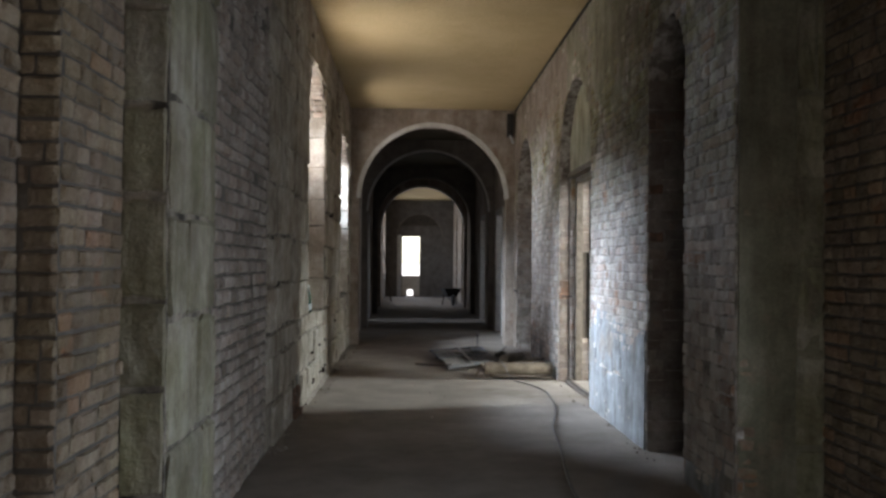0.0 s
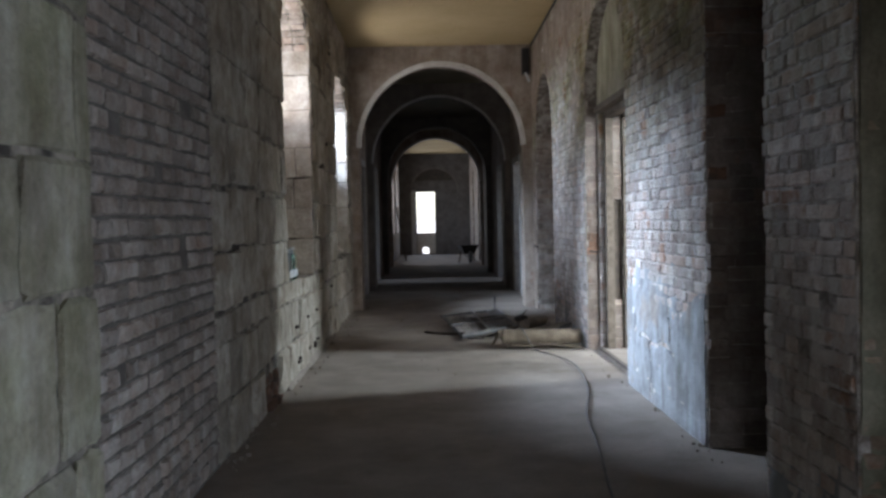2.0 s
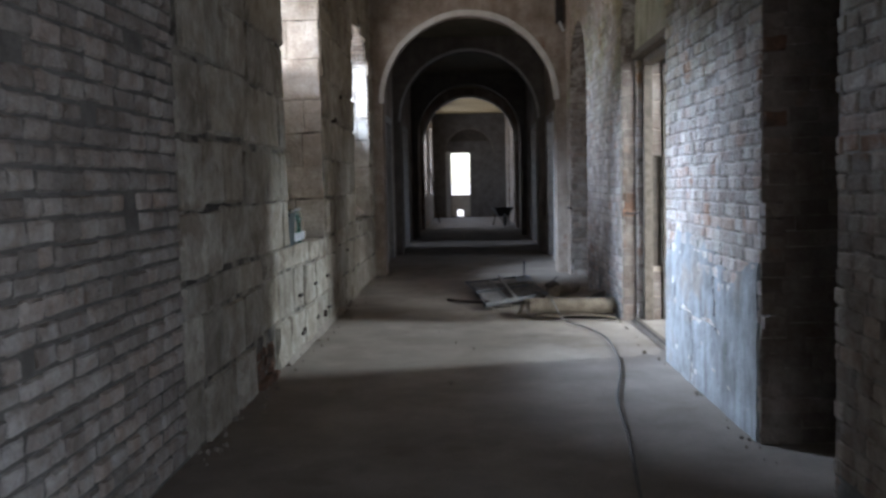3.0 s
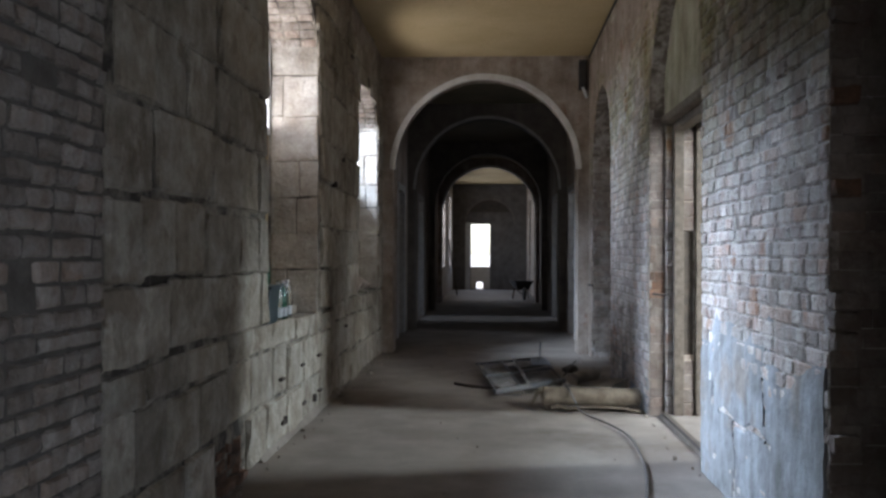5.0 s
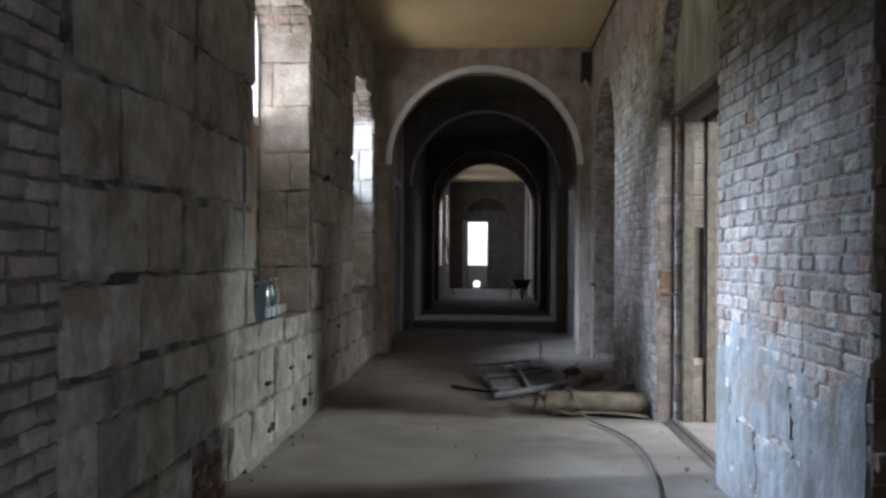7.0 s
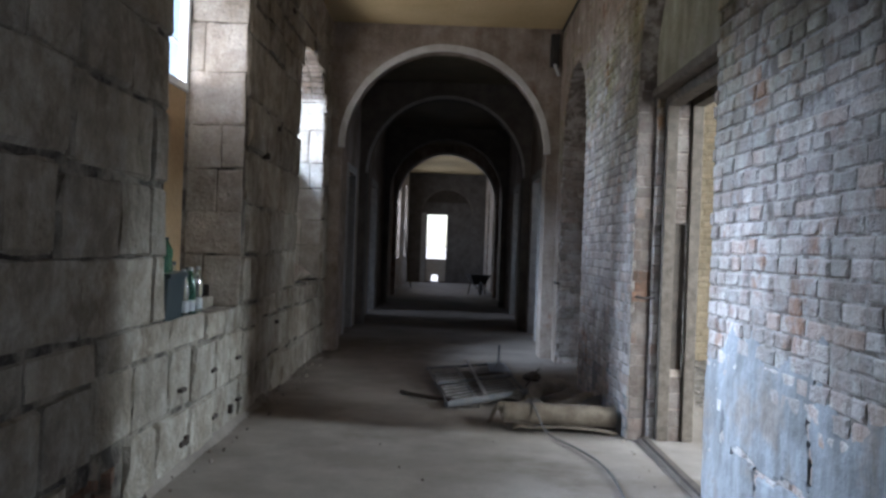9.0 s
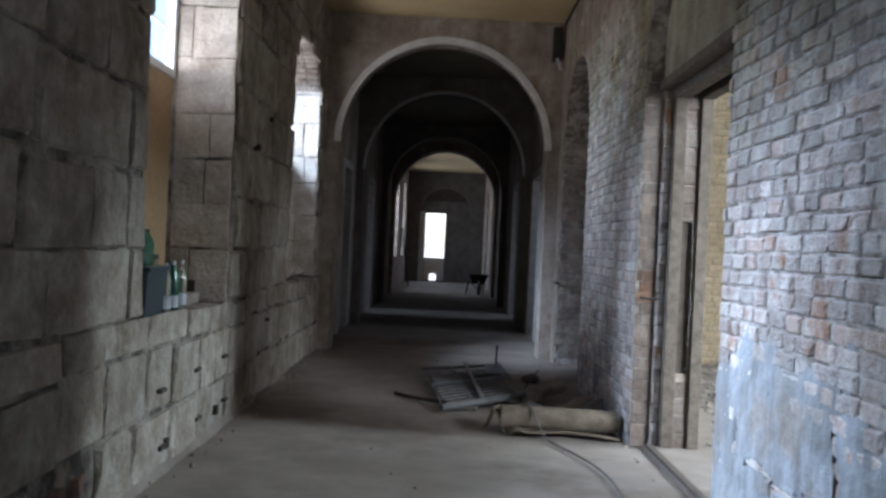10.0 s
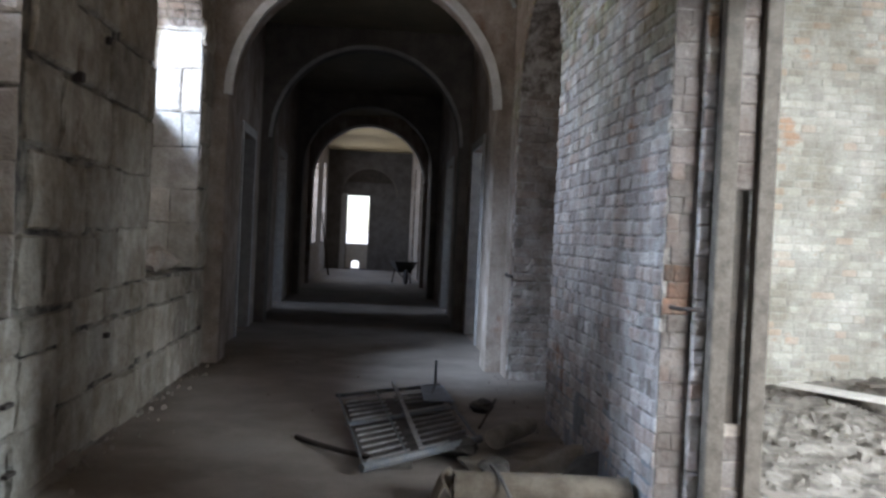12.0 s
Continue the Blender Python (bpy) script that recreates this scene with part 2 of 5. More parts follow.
M_PIERSTONE = mat("algae_stained_limestone", (0.37, 0.36, 0.31), (0.26, 0.24, 0.19), 0.92, 5.5, 30, 1.0, vary="piece", amount=0.18, third=(0.24, 0.215, 0.16), third_at=0.60, odd=0.35, relief=0.034, stain=0.8, streak=0.5, moss_shade=(-2.0, -1.0, (0.80, 0.84, 0.68)))
M_ENDPLASTER = mat("dark_grey_plaster", (0.15, 0.135, 0.125), (0.10, 0.09, 0.08), 0.94, 4, 50, 0.8)
M_DARKMOSS = mat("dark_algae_plaster", (0.25, 0.24, 0.185), (0.17, 0.17, 0.125), 0.93, 4, 50, 1.0, third=(0.27, 0.22, 0.17), third_at=0.60, stain=0.7, streak=0.6, relief=0.018)
M_SHEET = mat("dusty_cardboard", (0.34, 0.31, 0.27), (0.24, 0.21, 0.175), 0.95, 6, 90, 0.6, stain=0.5)
M_PLATE = mat("pale_blue_paint", (0.24, 0.28, 0.33), (0.17, 0.19, 0.22), 0.7, 9, 80, 0.3)
M_PARAPET = mat("tan_limewashed_parapet", (0.62, 0.56, 0.47), (0.52, 0.46, 0.38), 0.9, 5, 40, 0.4)
M_RAG = mat("pale_sacking", (0.70, 0.68, 0.63), (0.58, 0.55, 0.50), 0.95, 10, 90, 0.5)


def glass(name, color, rough=0.05):
    m = bpy.data.materials.new(name)
    m.use_nodes = True
    b = m.node_tree.nodes["Principled BSDF"]
    b.inputs["Base Color"].default_value = (*color, 1)
    b.inputs["Roughness"].default_value = rough
    b.inputs["Transmission Weight"].default_value = 0.9
    b.inputs["IOR"].default_value = 1.3
    return m


M_GREENGLASS = glass("green_plastic_bottle", (0.11, 0.40, 0.30), 0.2)
M_CLEARGLASS = glass("clear_plastic_bottle", (0.80, 0.90, 0.92))


# ---- building helpers ----
def part(name, bm, material, parent=None, label=""):
    me = bpy.data.meshes.new(name)
    bmesh.ops.recalc_face_normals(bm, faces=bm.faces[:])
    bm.to_mesh(me)
    bm.free()
    me.materials.append(material)
    ob = new(name, me)
    if parent is not None:
        ob.parent = parent
    if label:
        ob["label"] = label
    return ob


def thing(name, place, label, category, group="", kind="", rz=0.0):
    e = new(name)
    e.matrix_world = pose(*place, 0, 0, rz)
    return tagged(e, label, category, group, kind)


def box(bm, a, b, bevel=0.0):
    """An axis-aligned box from corner a to corner b."""
    r = bmesh.ops.create_cube(bm, size=1.0)
    vs = r["verts"]
    for v in vs:
        v.co = Vector([(a[i] + b[i]) / 2 + v.co[i] * (b[i] - a[i]) for i in range(3)])
    if bevel:
        es = list({e for v in vs for e in v.link_edges})
        bmesh.ops.bevel(bm, geom=es, offset=bevel, segments=2, affect="EDGES", profile=0.6)
    return vs


def rod(bm, p, q, r, sides=10, r2=None):
    p, q = Vector(p), Vector(q)
    m = Matrix.Translation((p + q) / 2) @ (q - p).to_track_quat("Z", "Y").to_matrix().to_4x4()
    bmesh.ops.create_cone(bm, cap_ends=True, segments=sides, radius1=r, radius2=r if r2 is None else r2, depth=(q - p).length, matrix=m)


def lathe(bm, profile, sides=16, at=(0, 0, 0)):
    """A turned shape from (radius, height) pairs."""
    rings = []
    for r, z in profile:
        rings.append([bm.verts.new((at[0] + r * math.cos(2 * math.pi * i / sides), at[1] + r * math.sin(2 * math.pi * i / sides), at[2] + z)) for i in range(sides)])
    for a, b in zip(rings, rings[1:]):
        for i in range(sides):
            bm.faces.new((a[i], a[(i + 1) % sides], b[(i + 1) % sides], b[i]))
    bm.faces.new(rings[0][::-1])
    bm.faces.new(rings[-1])


def tube(name, points, r, material, label="", category="", parent=None):
    cu = bpy.data.curves.new(name, "CURVE")
    cu.dimensions, cu.bevel_depth, cu.bevel_resolution, cu.resolution_u = "3D", r, 3, 8
    sp = cu.splines.new("NURBS")
    sp.points.add(len(points) - 1)
    for p, co in zip(sp.points, points):
        p.co = (*co, 1)
    sp.use_endpoint_u, sp.order_u = True, 4
    cu.use_fill_caps = True
    cu.materials.append(material)
    ob = new(name, cu)
    if parent is not None:
        ob.parent = parent
    return tagged(ob, label, category)


class Arch:
    """An opening in a wall: from u0 to u1, from its sill up to the spring, with an arch of that rise over it."""

    def __init__(self, u0, u1, sill, spring, rise):
        self.u0, self.u1, self.sill, self.spring, self.rise = u0, u1, sill, spring, rise

    def head(self, u):
        k = (u - (self.u0 + self.u1) / 2) / ((self.u1 - self.u0) / 2)
        return self.spring + self.rise * math.sqrt(max(0.0, 1 - k * k))

    def span(self, z):
        """The stretch that is open at height z, or None."""
        if z < self.sill or z > self.spring + self.rise:
            return None
        if z <= self.spring or self.rise <= 0:
            return (self.u0, self.u1)
        k = math.sqrt(max(0.0, 1 - ((z - self.spring) / self.rise) ** 2)) * (self.u1 - self.u0) / 2
        return ((self.u0 + self.u1) / 2 - k, (self.u0 + self.u1) / 2 + k)


def wall(name, axis, front, back, u0, u1, z0, z1, arches, material, label):
    """A wall along x or y with its openings cut through; front and back are its two faces on the other axis."""
    bm = bmesh.new()

    def co(u, d, z):
        return (d, u, z) if axis == "y" else (u, d, z)

    def prism(ua, ub, za, zb, zc, zd):
        """From za/zb at the bottom to zc/zd at the top, left and right."""
        v = [bm.verts.new(co(u, d, z)) for d in (front, back) for u, z in ((ua, za), (ub, zb), (ub, zd), (ua, zc))]
        for f in ((0, 1, 2, 3), (7, 6, 5, 4), (0, 4, 5, 1), (1, 5, 6, 2), (2, 6, 7, 3), (3, 7, 4, 0)):
            bm.faces.new([v[i] for i in f])

    u = u0
    for a in sorted(arches, key=lambda k: k.u0):
        if a.u0 > u:
            prism(u, a.u0, z0, z0, z1, z1)
        if a.sill > z0:
            prism(a.u0, a.u1, z0, z0, a.sill, a.sill)
        if a.spring + a.rise < z1:
            n = 20 if a.rise > 0 else 1
            c, h = (a.u0 + a.u1) / 2, (a.u1 - a.u0) / 2
            us = [c - h * math.cos(math.pi * i / n) for i in range(n + 1)]
            for ua, ub in zip(us, us[1:]):
                prism(ua, ub, a.head(ua), a.head(ub), z1, z1)
        u = a.u1
    if u < u1:
        prism(u, u1, z0, z0, z1, z1)
    bmesh.ops.remove_doubles(bm, verts=bm.verts, dist=0.0005)
    ob = part(name, bm, material)
    return tagged(ob, label, "wall", kind="structure")


# Piece meshes: unit blocks whose face looks along -y, one unit wide and high, with worn edges.
def piece_mesh(name, seed, wear, steps, material, skew=0.02):
    rng = random.Random(seed)
    bm = bmesh.new()
    n = len(steps) - 1
    rows = []
    chip_at = rng.choice(((0, 0), (n, 0), (0, n), (n, n), (-1, -1)))
    for j in range(n + 1):
        row = []
        for i in range(n + 1):
            x, z = steps[i] - 0.5, steps[j] - 0.5
            edge = (i in (0, n)) + (j in (0, n))
            out = -1.0 + (wear * (0.75 if edge == 2 else 0.5) if edge else 0) + rng.uniform(-0.22, 0.22) * wear
            pull = 1 - (0.05 + (0.22 if (i, j) == chip_at else 0.0)) * wear * rng.random() if edge == 2 else 1 - 0.035 * wear * rng.random()
            if edge:
                x, z = x * pull + rng.uniform(-1, 1) * skew, z * pull + rng.uniform(-1, 1) * skew
            row.append(bm.verts.new((x, out, z)))
        rows.append(row)
    for j in range(n):
        for i in range(n):
            bm.faces.new((rows[j][i], rows[j][i + 1], rows[j + 1][i + 1], rows[j + 1][i]))
    rim = [e for e in bm.edges if e.is_boundary]
    ex = bmesh.ops.extrude_edge_only(bm, edges=rim)
    for v in ex["geom"]:
        if isinstance(v, bmesh.types.BMVert):
            v.co.y = 0.0
    bmesh.ops.recalc_face_normals(bm, faces=bm.faces[:])
    me = bpy.data.meshes.new(name)
    bm.to_mesh(me)
    bm.free()
    me.materials.append(material)
    return me


def facing(axis, sign):
    """The turn that makes a piece look along sign * axis."""
    return {("y", -1): 0, ("y", 1): 180, ("x", 1): 90, ("x", -1): -90}[(axis, sign)]


def lay(cells, meshes, name, parent, depth, rz, far_mesh_material=None, near=lambda c: True, limit=290, tilt=0.4, wave=0.010, jit=0.003):
    """Lay pieces: cells of (x, y, z, length, height). The near ones are objects, the rest one joined part."""
    rng = random.Random(len(cells) * 7 + 3)
    rest, made = [], 0
    for c in cells:
        x, y, z, ln, h = c
        d = depth * rng.choice((0.6, 0.85, 1.0, 1.0, 1.1, 1.2, 1.35))
        z += wave * noise.noise((x * 0.9 + y * 0.9, z * 0.7, 5.0)) + rng.uniform(-jit, jit)
        m = pose(x, y, z, rng.uniform(-1, 1) * tilt, rng.uniform(-2, 2) * tilt, rz + rng.uniform(-1, 1) * tilt) @ Matrix.Diagonal((ln, d, h, 1))
        me = rng.choice(meshes)
        if made < limit and near(c):
            ob = new(name, me)
            ob.matrix_world = m
            ob.parent = parent
            made += 1
        else:
            rest.append((m, me))
    if rest:
        vs, fs = [], []
        for m, me in rest:
            k = len(vs)
            vs.extend((m @ v.co)[:] for v in me.vertices)
            fs.extend([k + i for i in p.vertices] for p in me.polygons)
        me = bpy.data.meshes.new(name + "work")
        me.from_pydata(vs, [], fs)
        me.materials.append(far_mesh_material)
        ob = new(name + "work", me)
        ob.parent = parent
        tagged(ob, kind="stuff")


def courses(u0, u1, z0, z1, heights, lengths, arches, rng, joint=0.010, alternate=True, least=0.035):
    """Cells (u, z, length, height) of courses from u0 to u1, cut round the openings."""
    out, z, row = [], z0, 0
    while z < z1 - 0.02:
        h = min(rng.uniform(*heights), z1 - z)
        ln = lengths[row % len(lengths)]
        u = u0 - rng.uniform(0.0, ln[1] * (1 if alternate else 0.45))
        while u < u1:
            w = rng.uniform(*ln)
            if alternate and rng.random() < 0.10:
                w = rng.uniform(*lengths[(row + 1) % len(lengths)])
            if u1 - (u + w) < least * 1.5:
                w = u1 - u + 0.001
            a, b = max(u, u0), min(u + w, u1)
            u += w
            bits = [(a, b)]
            for ar in arches:
                s = ar.span(z + h / 2)
                if s:
                    nxt = []
                    for p, q in bits:
                        if q <= s[0] or p >= s[1]:
                            nxt.append((p, q))
                        else:
                            if p < s[0]:
                                nxt.append((p, s[0] - rng.uniform(-0.022, 0.016)))
                            if q > s[1]:
                                nxt.append((s[1] + rng.uniform(-0.022, 0.016), q))
                    bits = nxt
            for p, q in bits:
                if q - p > least:
                    out.append(((p + q) / 2, z + h / 2, q - p - joint * rng.uniform(0.6, 1.6), h - joint * rng.uniform(0.7, 1.5)))
        z += h
        row += 1
    return out


def skin(name, axis, d, sign, u0, u1, z0, z1, material, parent, cut, thick=0.012, cell=0.04, seed=1, arches=(), label=""):
    """A coat of plaster with a ragged outline: it holds where cut(u, z) with some unevenness is above 0."""
    bm = bmesh.new()
    nu, nz = int((u1 - u0) / cell), int((z1 - z0) / cell)
    grid = {}

    def margin(u, z):
        return cut(u, z) + 0.35 * noise.noise((u * 2.3 + seed, z * 2.3, 1.7)) + 0.25 * noise.noise((u * 7, z * 7 + seed, 4.1))

    def vert(i, j):
        if (i, j) not in grid:
            u, z = u0 + i * cell, z0 + j * cell
            off = thick + 0.005 * noise.noise((u * 6 + seed, z * 6, 0.3)) + 0.003 * noise.noise((u * 25, z * 25, seed))
            off = 0.003 + (off - 0.003) * max(0.0, min(1.0, margin(u, z) / 0.22))
            p = d + sign * off
            grid[(i, j)] = bm.verts.new((p, u, z) if axis == "y" else (u, p, z))
        return grid[(i, j)]

    for i in range(nu):
        for j in range(nz):
            u, z = u0 + (i + 0.5) * cell, z0 + (j + 0.5) * cell
            blocked = any(s and s[0] - cell < u < s[1] + cell for s in (a.span(z) for a in arches))
            if margin(u, z) > 0 and not blocked:
                bm.faces.new((vert(i, j), vert(i + 1, j), vert(i + 1, j + 1), vert(i, j + 1)))
    ex = bmesh.ops.extrude_edge_only(bm, edges=[e for e in bm.edges if e.is_boundary])
    for v in ex["geom"]:
        if isinstance(v, bmesh.types.BMVert):
            if axis == "y":
                v.co.x = d - sign * 0.002
            else:
                v.co.y = d - sign * 0.002
    ob = part(name, bm, material, parent, label)
    return ob


# ---- the large structure ----
W1, W2 = Arch(9.0, 10.83, 0.84, 3.10, 0.48), Arch(13.15, 14.92, 0.90, 2.95, 0.48)
N0, N1, N2 = Arch(5.66, 6.60, -0.04, 2.72, 0.47), Arch(8.76, 10.72, -0.04, 2.50, 0.97), Arch(13.18, 15.03, -0.04, 2.50, 0.90)
DL1, DR1 = Arch(17.6, 18.64, 0.0, 2.42, 0.0), Arch(17.6, 18.75, 0.0, 2.42, 0.0)
DL2, DR2 = Arch(21.7, 22.9, 0.0, 2.5, 0.0), Arch(21.7, 22.9, 0.0, 2.5, 0.0)
W3, W4 = Arch(30.8, 32.4, 0.95, 3.0, 0.45), Arch(35.1, 36.7, 0.95, 3.0, 0.45)
DR3, DR4 = Arch(30.9, 32.1, 0.0, 2.9, 0.45), Arch(34.6, 35.9, 0.0, 2.9, 0.45)

bm = bmesh.new()
n_x, n_y = 20, 140
gv = [[bm.verts.new((-1.9 + 4.6 * i / n_x, -2.5 + 42.0 * j / n_y, 0.006 * noise.noise((i * 0.9, j * 0.9, 2.0)) - 0.004)) for j in range(n_y + 1)] for i in range(n_x + 1)]
for i in range(n_x):
    for j in range(n_y):
        bm.faces.new((gv[i][j], gv[i + 1][j], gv[i + 1][j + 1], gv[i][j + 1]))
floor = tagged(part("floor", bm, M_FLOOR), "dusty beige concrete floor with dirt stains", "floor", kind="structure")

bm = bmesh.new()
box(bm, (-1.75, 4.5, TOP), (2.3, 15.45, TOP + 0.2))
tagged(part("ceiling", bm, M_CEIL), "flat ochre painted ceiling with stains", "ceiling", kind="structure")
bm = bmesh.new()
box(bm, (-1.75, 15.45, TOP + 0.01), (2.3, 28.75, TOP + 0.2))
tagged(part("ceiling", bm, M_DARKCEIL), "flat ochre plaster ceiling, colour darkened for the unlit bays", "ceiling", kind="structure")
bm = bmesh.new()
box(bm, (-1.75, 28.75, TOP), (2.3, 38.7, TOP + 0.2))
tagged(part("ceiling", bm, M_CEIL), "flat ochre painted ceiling", "ceiling", kind="structure")
# Unseen low ceiling and head, added to keep light off the pier tops.
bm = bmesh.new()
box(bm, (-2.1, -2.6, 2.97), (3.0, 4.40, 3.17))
tagged(part("ceiling", bm, M_DARKCEIL), "unseen low ceiling added over the entrance bay to block light", "ceiling", kind="structure")
bm = bmesh.new()
box(bm, (-1.128, 4.40, 2.97), (2.198, 4.555, TOP + 0.15))
tagged(part("wall_entrance_head", bm, M_DARKPLASTER), "unseen head added over the entrance opening to block light", "wall", kind="structure")

wall_left = wall("wall_west", "y", XL, -1.65, 6.42, 15.42, -0.3, TOP, [W1, W2], M_STONEMORTAR, "rough limestone block wall with arched windows")
wall_right = wall("wall_east", "y", XR, 2.14, 4.72, 15.42, -0.3, TOP, [N0, N1, N2], M_MORTAR, "whitewashed brick wall with arched niches")
wall_left_far = wall("wall_west_far", "y", XL, -1.65, 15.42, 28.74, -0.3, TOP, [DL1, DL2], M_ROUGHPLASTER, "dark plastered corridor wall with doorways")
wall_right_far = wall("wall_east_far", "y", XR, 2.14, 15.42, 28.74, -0.3, TOP, [DR1, DR2], M_ROUGHPLASTER, "dark plastered corridor wall with doorways")
wall_left_end = wall("wall_west_end", "y", XL, -1.65, 28.74, 38.6, -0.3, TOP, [W3, W4], M_ROUGHPLASTER, "plastered wall with two tall arched windows")
wall_right_end = wall("wall_east_end", "y", XR, 2.14, 28.74, 38.6, -0.3, TOP, [DR3, DR4], M_ROUGHPLASTER, "plastered wall with arched openings")

# Stepped jambs of the wide entrance opening
wall("wall_west_entrance", "y", -1.46, -2.0, -2.5, 2.95, -0.3, TOP + 0.1, [], M_OLDMORTAR, "dark brick wall of the entrance bay")
brick_pier = wall("wall_west_pier", "y", -1.32, -2.0, 2.95, 3.65, -0.3, TOP + 0.1, [], M_OLDMORTAR, "brick pier beside the entrance")
stone_pier = wall("wall_west_stone_pier", "y", -1.13, -2.0, 3.65, 4.56, -0.3, TOP + 0.1, [], M_STONEMORTAR, "pale limestone pier with deep joints")
wall_left_brick = wall("wall_west_brick", "y", XL, -1.65, 4.56, 6.42, -0.3, TOP, [], M_OLDMORTAR, "brick stretch of the corridor wall")
wall("wall_east_entrance", "y", 2.2, 2.75, -2.5, 4.72, -0.3, TOP + 0.1, [Arch(2.5, 3.7, 0.3, 1.5, 0.2)], M_OLDMORTAR, "dark brick wall of the entrance bay")
east_step = wall("wall_east_step", "x", 4.72, 5.0, 2.14, 2.75, -0.3, TOP + 0.1, [], M_OLDMORTAR, "brick step of the entrance opening")
wall("wall_south", "x", -2.5, -2.8, -2.0, 2.75, -0.3, TOP + 0.1, [Arch(-0.5, 1.1, 0.0, 2.1, 0.0)], M_ROUGHPLASTER, "plain unseen closing wall with an added doorway behind the entrance")

# Transverse arches
HALF, SPRING = 1.30, 2.53
# Arches 2 and 3 take the darker plaster: shade put into colour.
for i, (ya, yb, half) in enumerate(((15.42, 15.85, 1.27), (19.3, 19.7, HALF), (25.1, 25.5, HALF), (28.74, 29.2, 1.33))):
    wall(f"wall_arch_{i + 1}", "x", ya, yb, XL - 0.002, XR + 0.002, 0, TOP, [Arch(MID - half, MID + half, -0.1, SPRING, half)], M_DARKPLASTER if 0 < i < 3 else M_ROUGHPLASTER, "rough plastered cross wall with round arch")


def arch_band(y, r0, r1, depth, material, label):
    bm = bmesh.new()
    n, rings = 40, []
    for k in range(n + 1):
        a = math.pi * k / n
        wob = 0.008 * noise.noise((k * 0.4, y, 0.0))
        rings.append([bm.verts.new((MID + (r + wob) * math.cos(a), yy, SPRING + (r + wob) * math.sin(a))) for r, yy in ((r0, y - depth), (r1, y - depth), (r1, y + 0.02), (r0, y + 0.06))])
    for a, b in zip(rings, rings[1:]):
        for i in range(4):
            bm.faces.new((a[i], a[(i + 1) % 4], b[(i + 1) % 4], b[i]))
    bm.faces.new(rings[0])
    bm.faces.new(rings[-1][::-1])
    return tagged(part("arch_trim", bm, material), label, "arch trim", kind="structure")


arch_band(15.42, 1.235, 1.312, 0.02, M_WHITE, "pale plaster band round the first arch")
arch_band(19.3, HALF - 0.015, HALF + 0.03, 0.012, M_CASING, "thin plaster band round an inner arch")
# White colour here paints the rim lit from the room beyond.
arch_band(28.74, 1.31, 1.36, 0.015, M_WHITE, "pale band round the last arch, painted as its lit rim")

# End wall with its blind arch, infill and window
END = Arch(MID - 0.95, MID + 0.95, -0.1, 2.54, 0.95)
wall("wall_north", "x", 38.14, 38.5, XL, XR, 0, TOP, [END], M_ENDPLASTER, "dark end wall with a blind round arch")
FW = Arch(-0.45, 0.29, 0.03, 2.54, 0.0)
wall("wall_north_infill", "x", 38.3, 38.48, MID - 0.95, MID + 0.95, 0, 3.0, [FW], M_ENDPLASTER, "grey plastered infill with an open window")
wall("wall_north_apron", "x", 38.40, 38.44, -0.452, 0.292, 0.02, 0.88, [Arch(-0.24, 0.02, 0.0, 0.24, 0.06)], M_PARAPET, "pale low parapet with a gap across the tall end opening")
# Pale strip added beside the opening; its colour paints the lit jamb.
bm = bmesh.new()
box(bm, (-0.80, 38.22, 0.0), (-0.47, 38.298, 2.60), 0.006)
tagged(part("trim", bm, M_CASING), "pale strip beside the end opening, painted as its lit jamb", "trim", kind="structure")
wall("wall_north_tympanum", "x", 38.42, 38.5, MID - 0.95, MID + 0.95, 3.0, 3.5, [], M_DARKWOOD, "dark lunette panel above the lintel")

bm = bmesh.new()
rings = [[bm.verts.new((MID + q * math.cos(math.pi * k / 30), y, 2.54 + q * math.sin(math.pi * k / 30))) for q, y in ((0.93, 38.125), (0.985, 38.125), (0.985, 38.15), (0.93, 38.15))] for k in range(31)]
for a, b in zip(rings, rings[1:]):
    for i in range(4):
        bm.faces.new((a[i], a[(i + 1) % 4], b[(i + 1) % 4], b[i]))
bm.faces.new(rings[0])
bm.faces.new(rings[-1][::-1])
tagged(part("arch_trim", bm, M_DARKPLASTER), "thin pale edge of the blind end arch", "arch trim", kind="structure")

# Side rooms
ROOM_X, ROOM_Y, ROOM_E, ROOM_TOP = 4.05, 15.2, 6.2, 5.0
room_wall = wall("wall_room_north", "x", ROOM_Y, 16.2, ROOM_X, ROOM_E, -0.3, ROOM_TOP, [], M_PALEMORTAR, "sunlit limed brick wall of the side room")
# Recess added to set off the tan stretch; the shade is its colour.
room_shaded = wall("wall_room_recess", "x", ROOM_Y + 0.5, 16.2, 2.14, ROOM_X, -0.3, ROOM_TOP, [], M_SHADEMORTAR, "added recess whose tan brick paints the wall's unlit stretch")
RS = Arch(3.7, 5.5, 1.4, 3.2, 0.4)
wall("wall_room_south", "x", 6.9, 6.6, 2.14, ROOM_E, -0.3, ROOM_TOP, [RS], M_ROUGHPLASTER, "side room wall with a window opening")
RE = Arch(9.7, 10.3, 2.85, 4.6, 0.1)
wall("wall_room_east", "y", ROOM_E, ROOM_E + 0.4, 6.6, 16.2, -0.3, ROOM_TOP, [RE], M_ROUGHPLASTER, "outer wall of the side room with a high window opening")
wall("wall_room_west_upper", "y", 2.14, 1.74, 6.6, 16.2, TOP + 0.2, ROOM_TOP, [], M_ROUGHPLASTER, "upper part of the side room wall")
bm = bmesh.new()
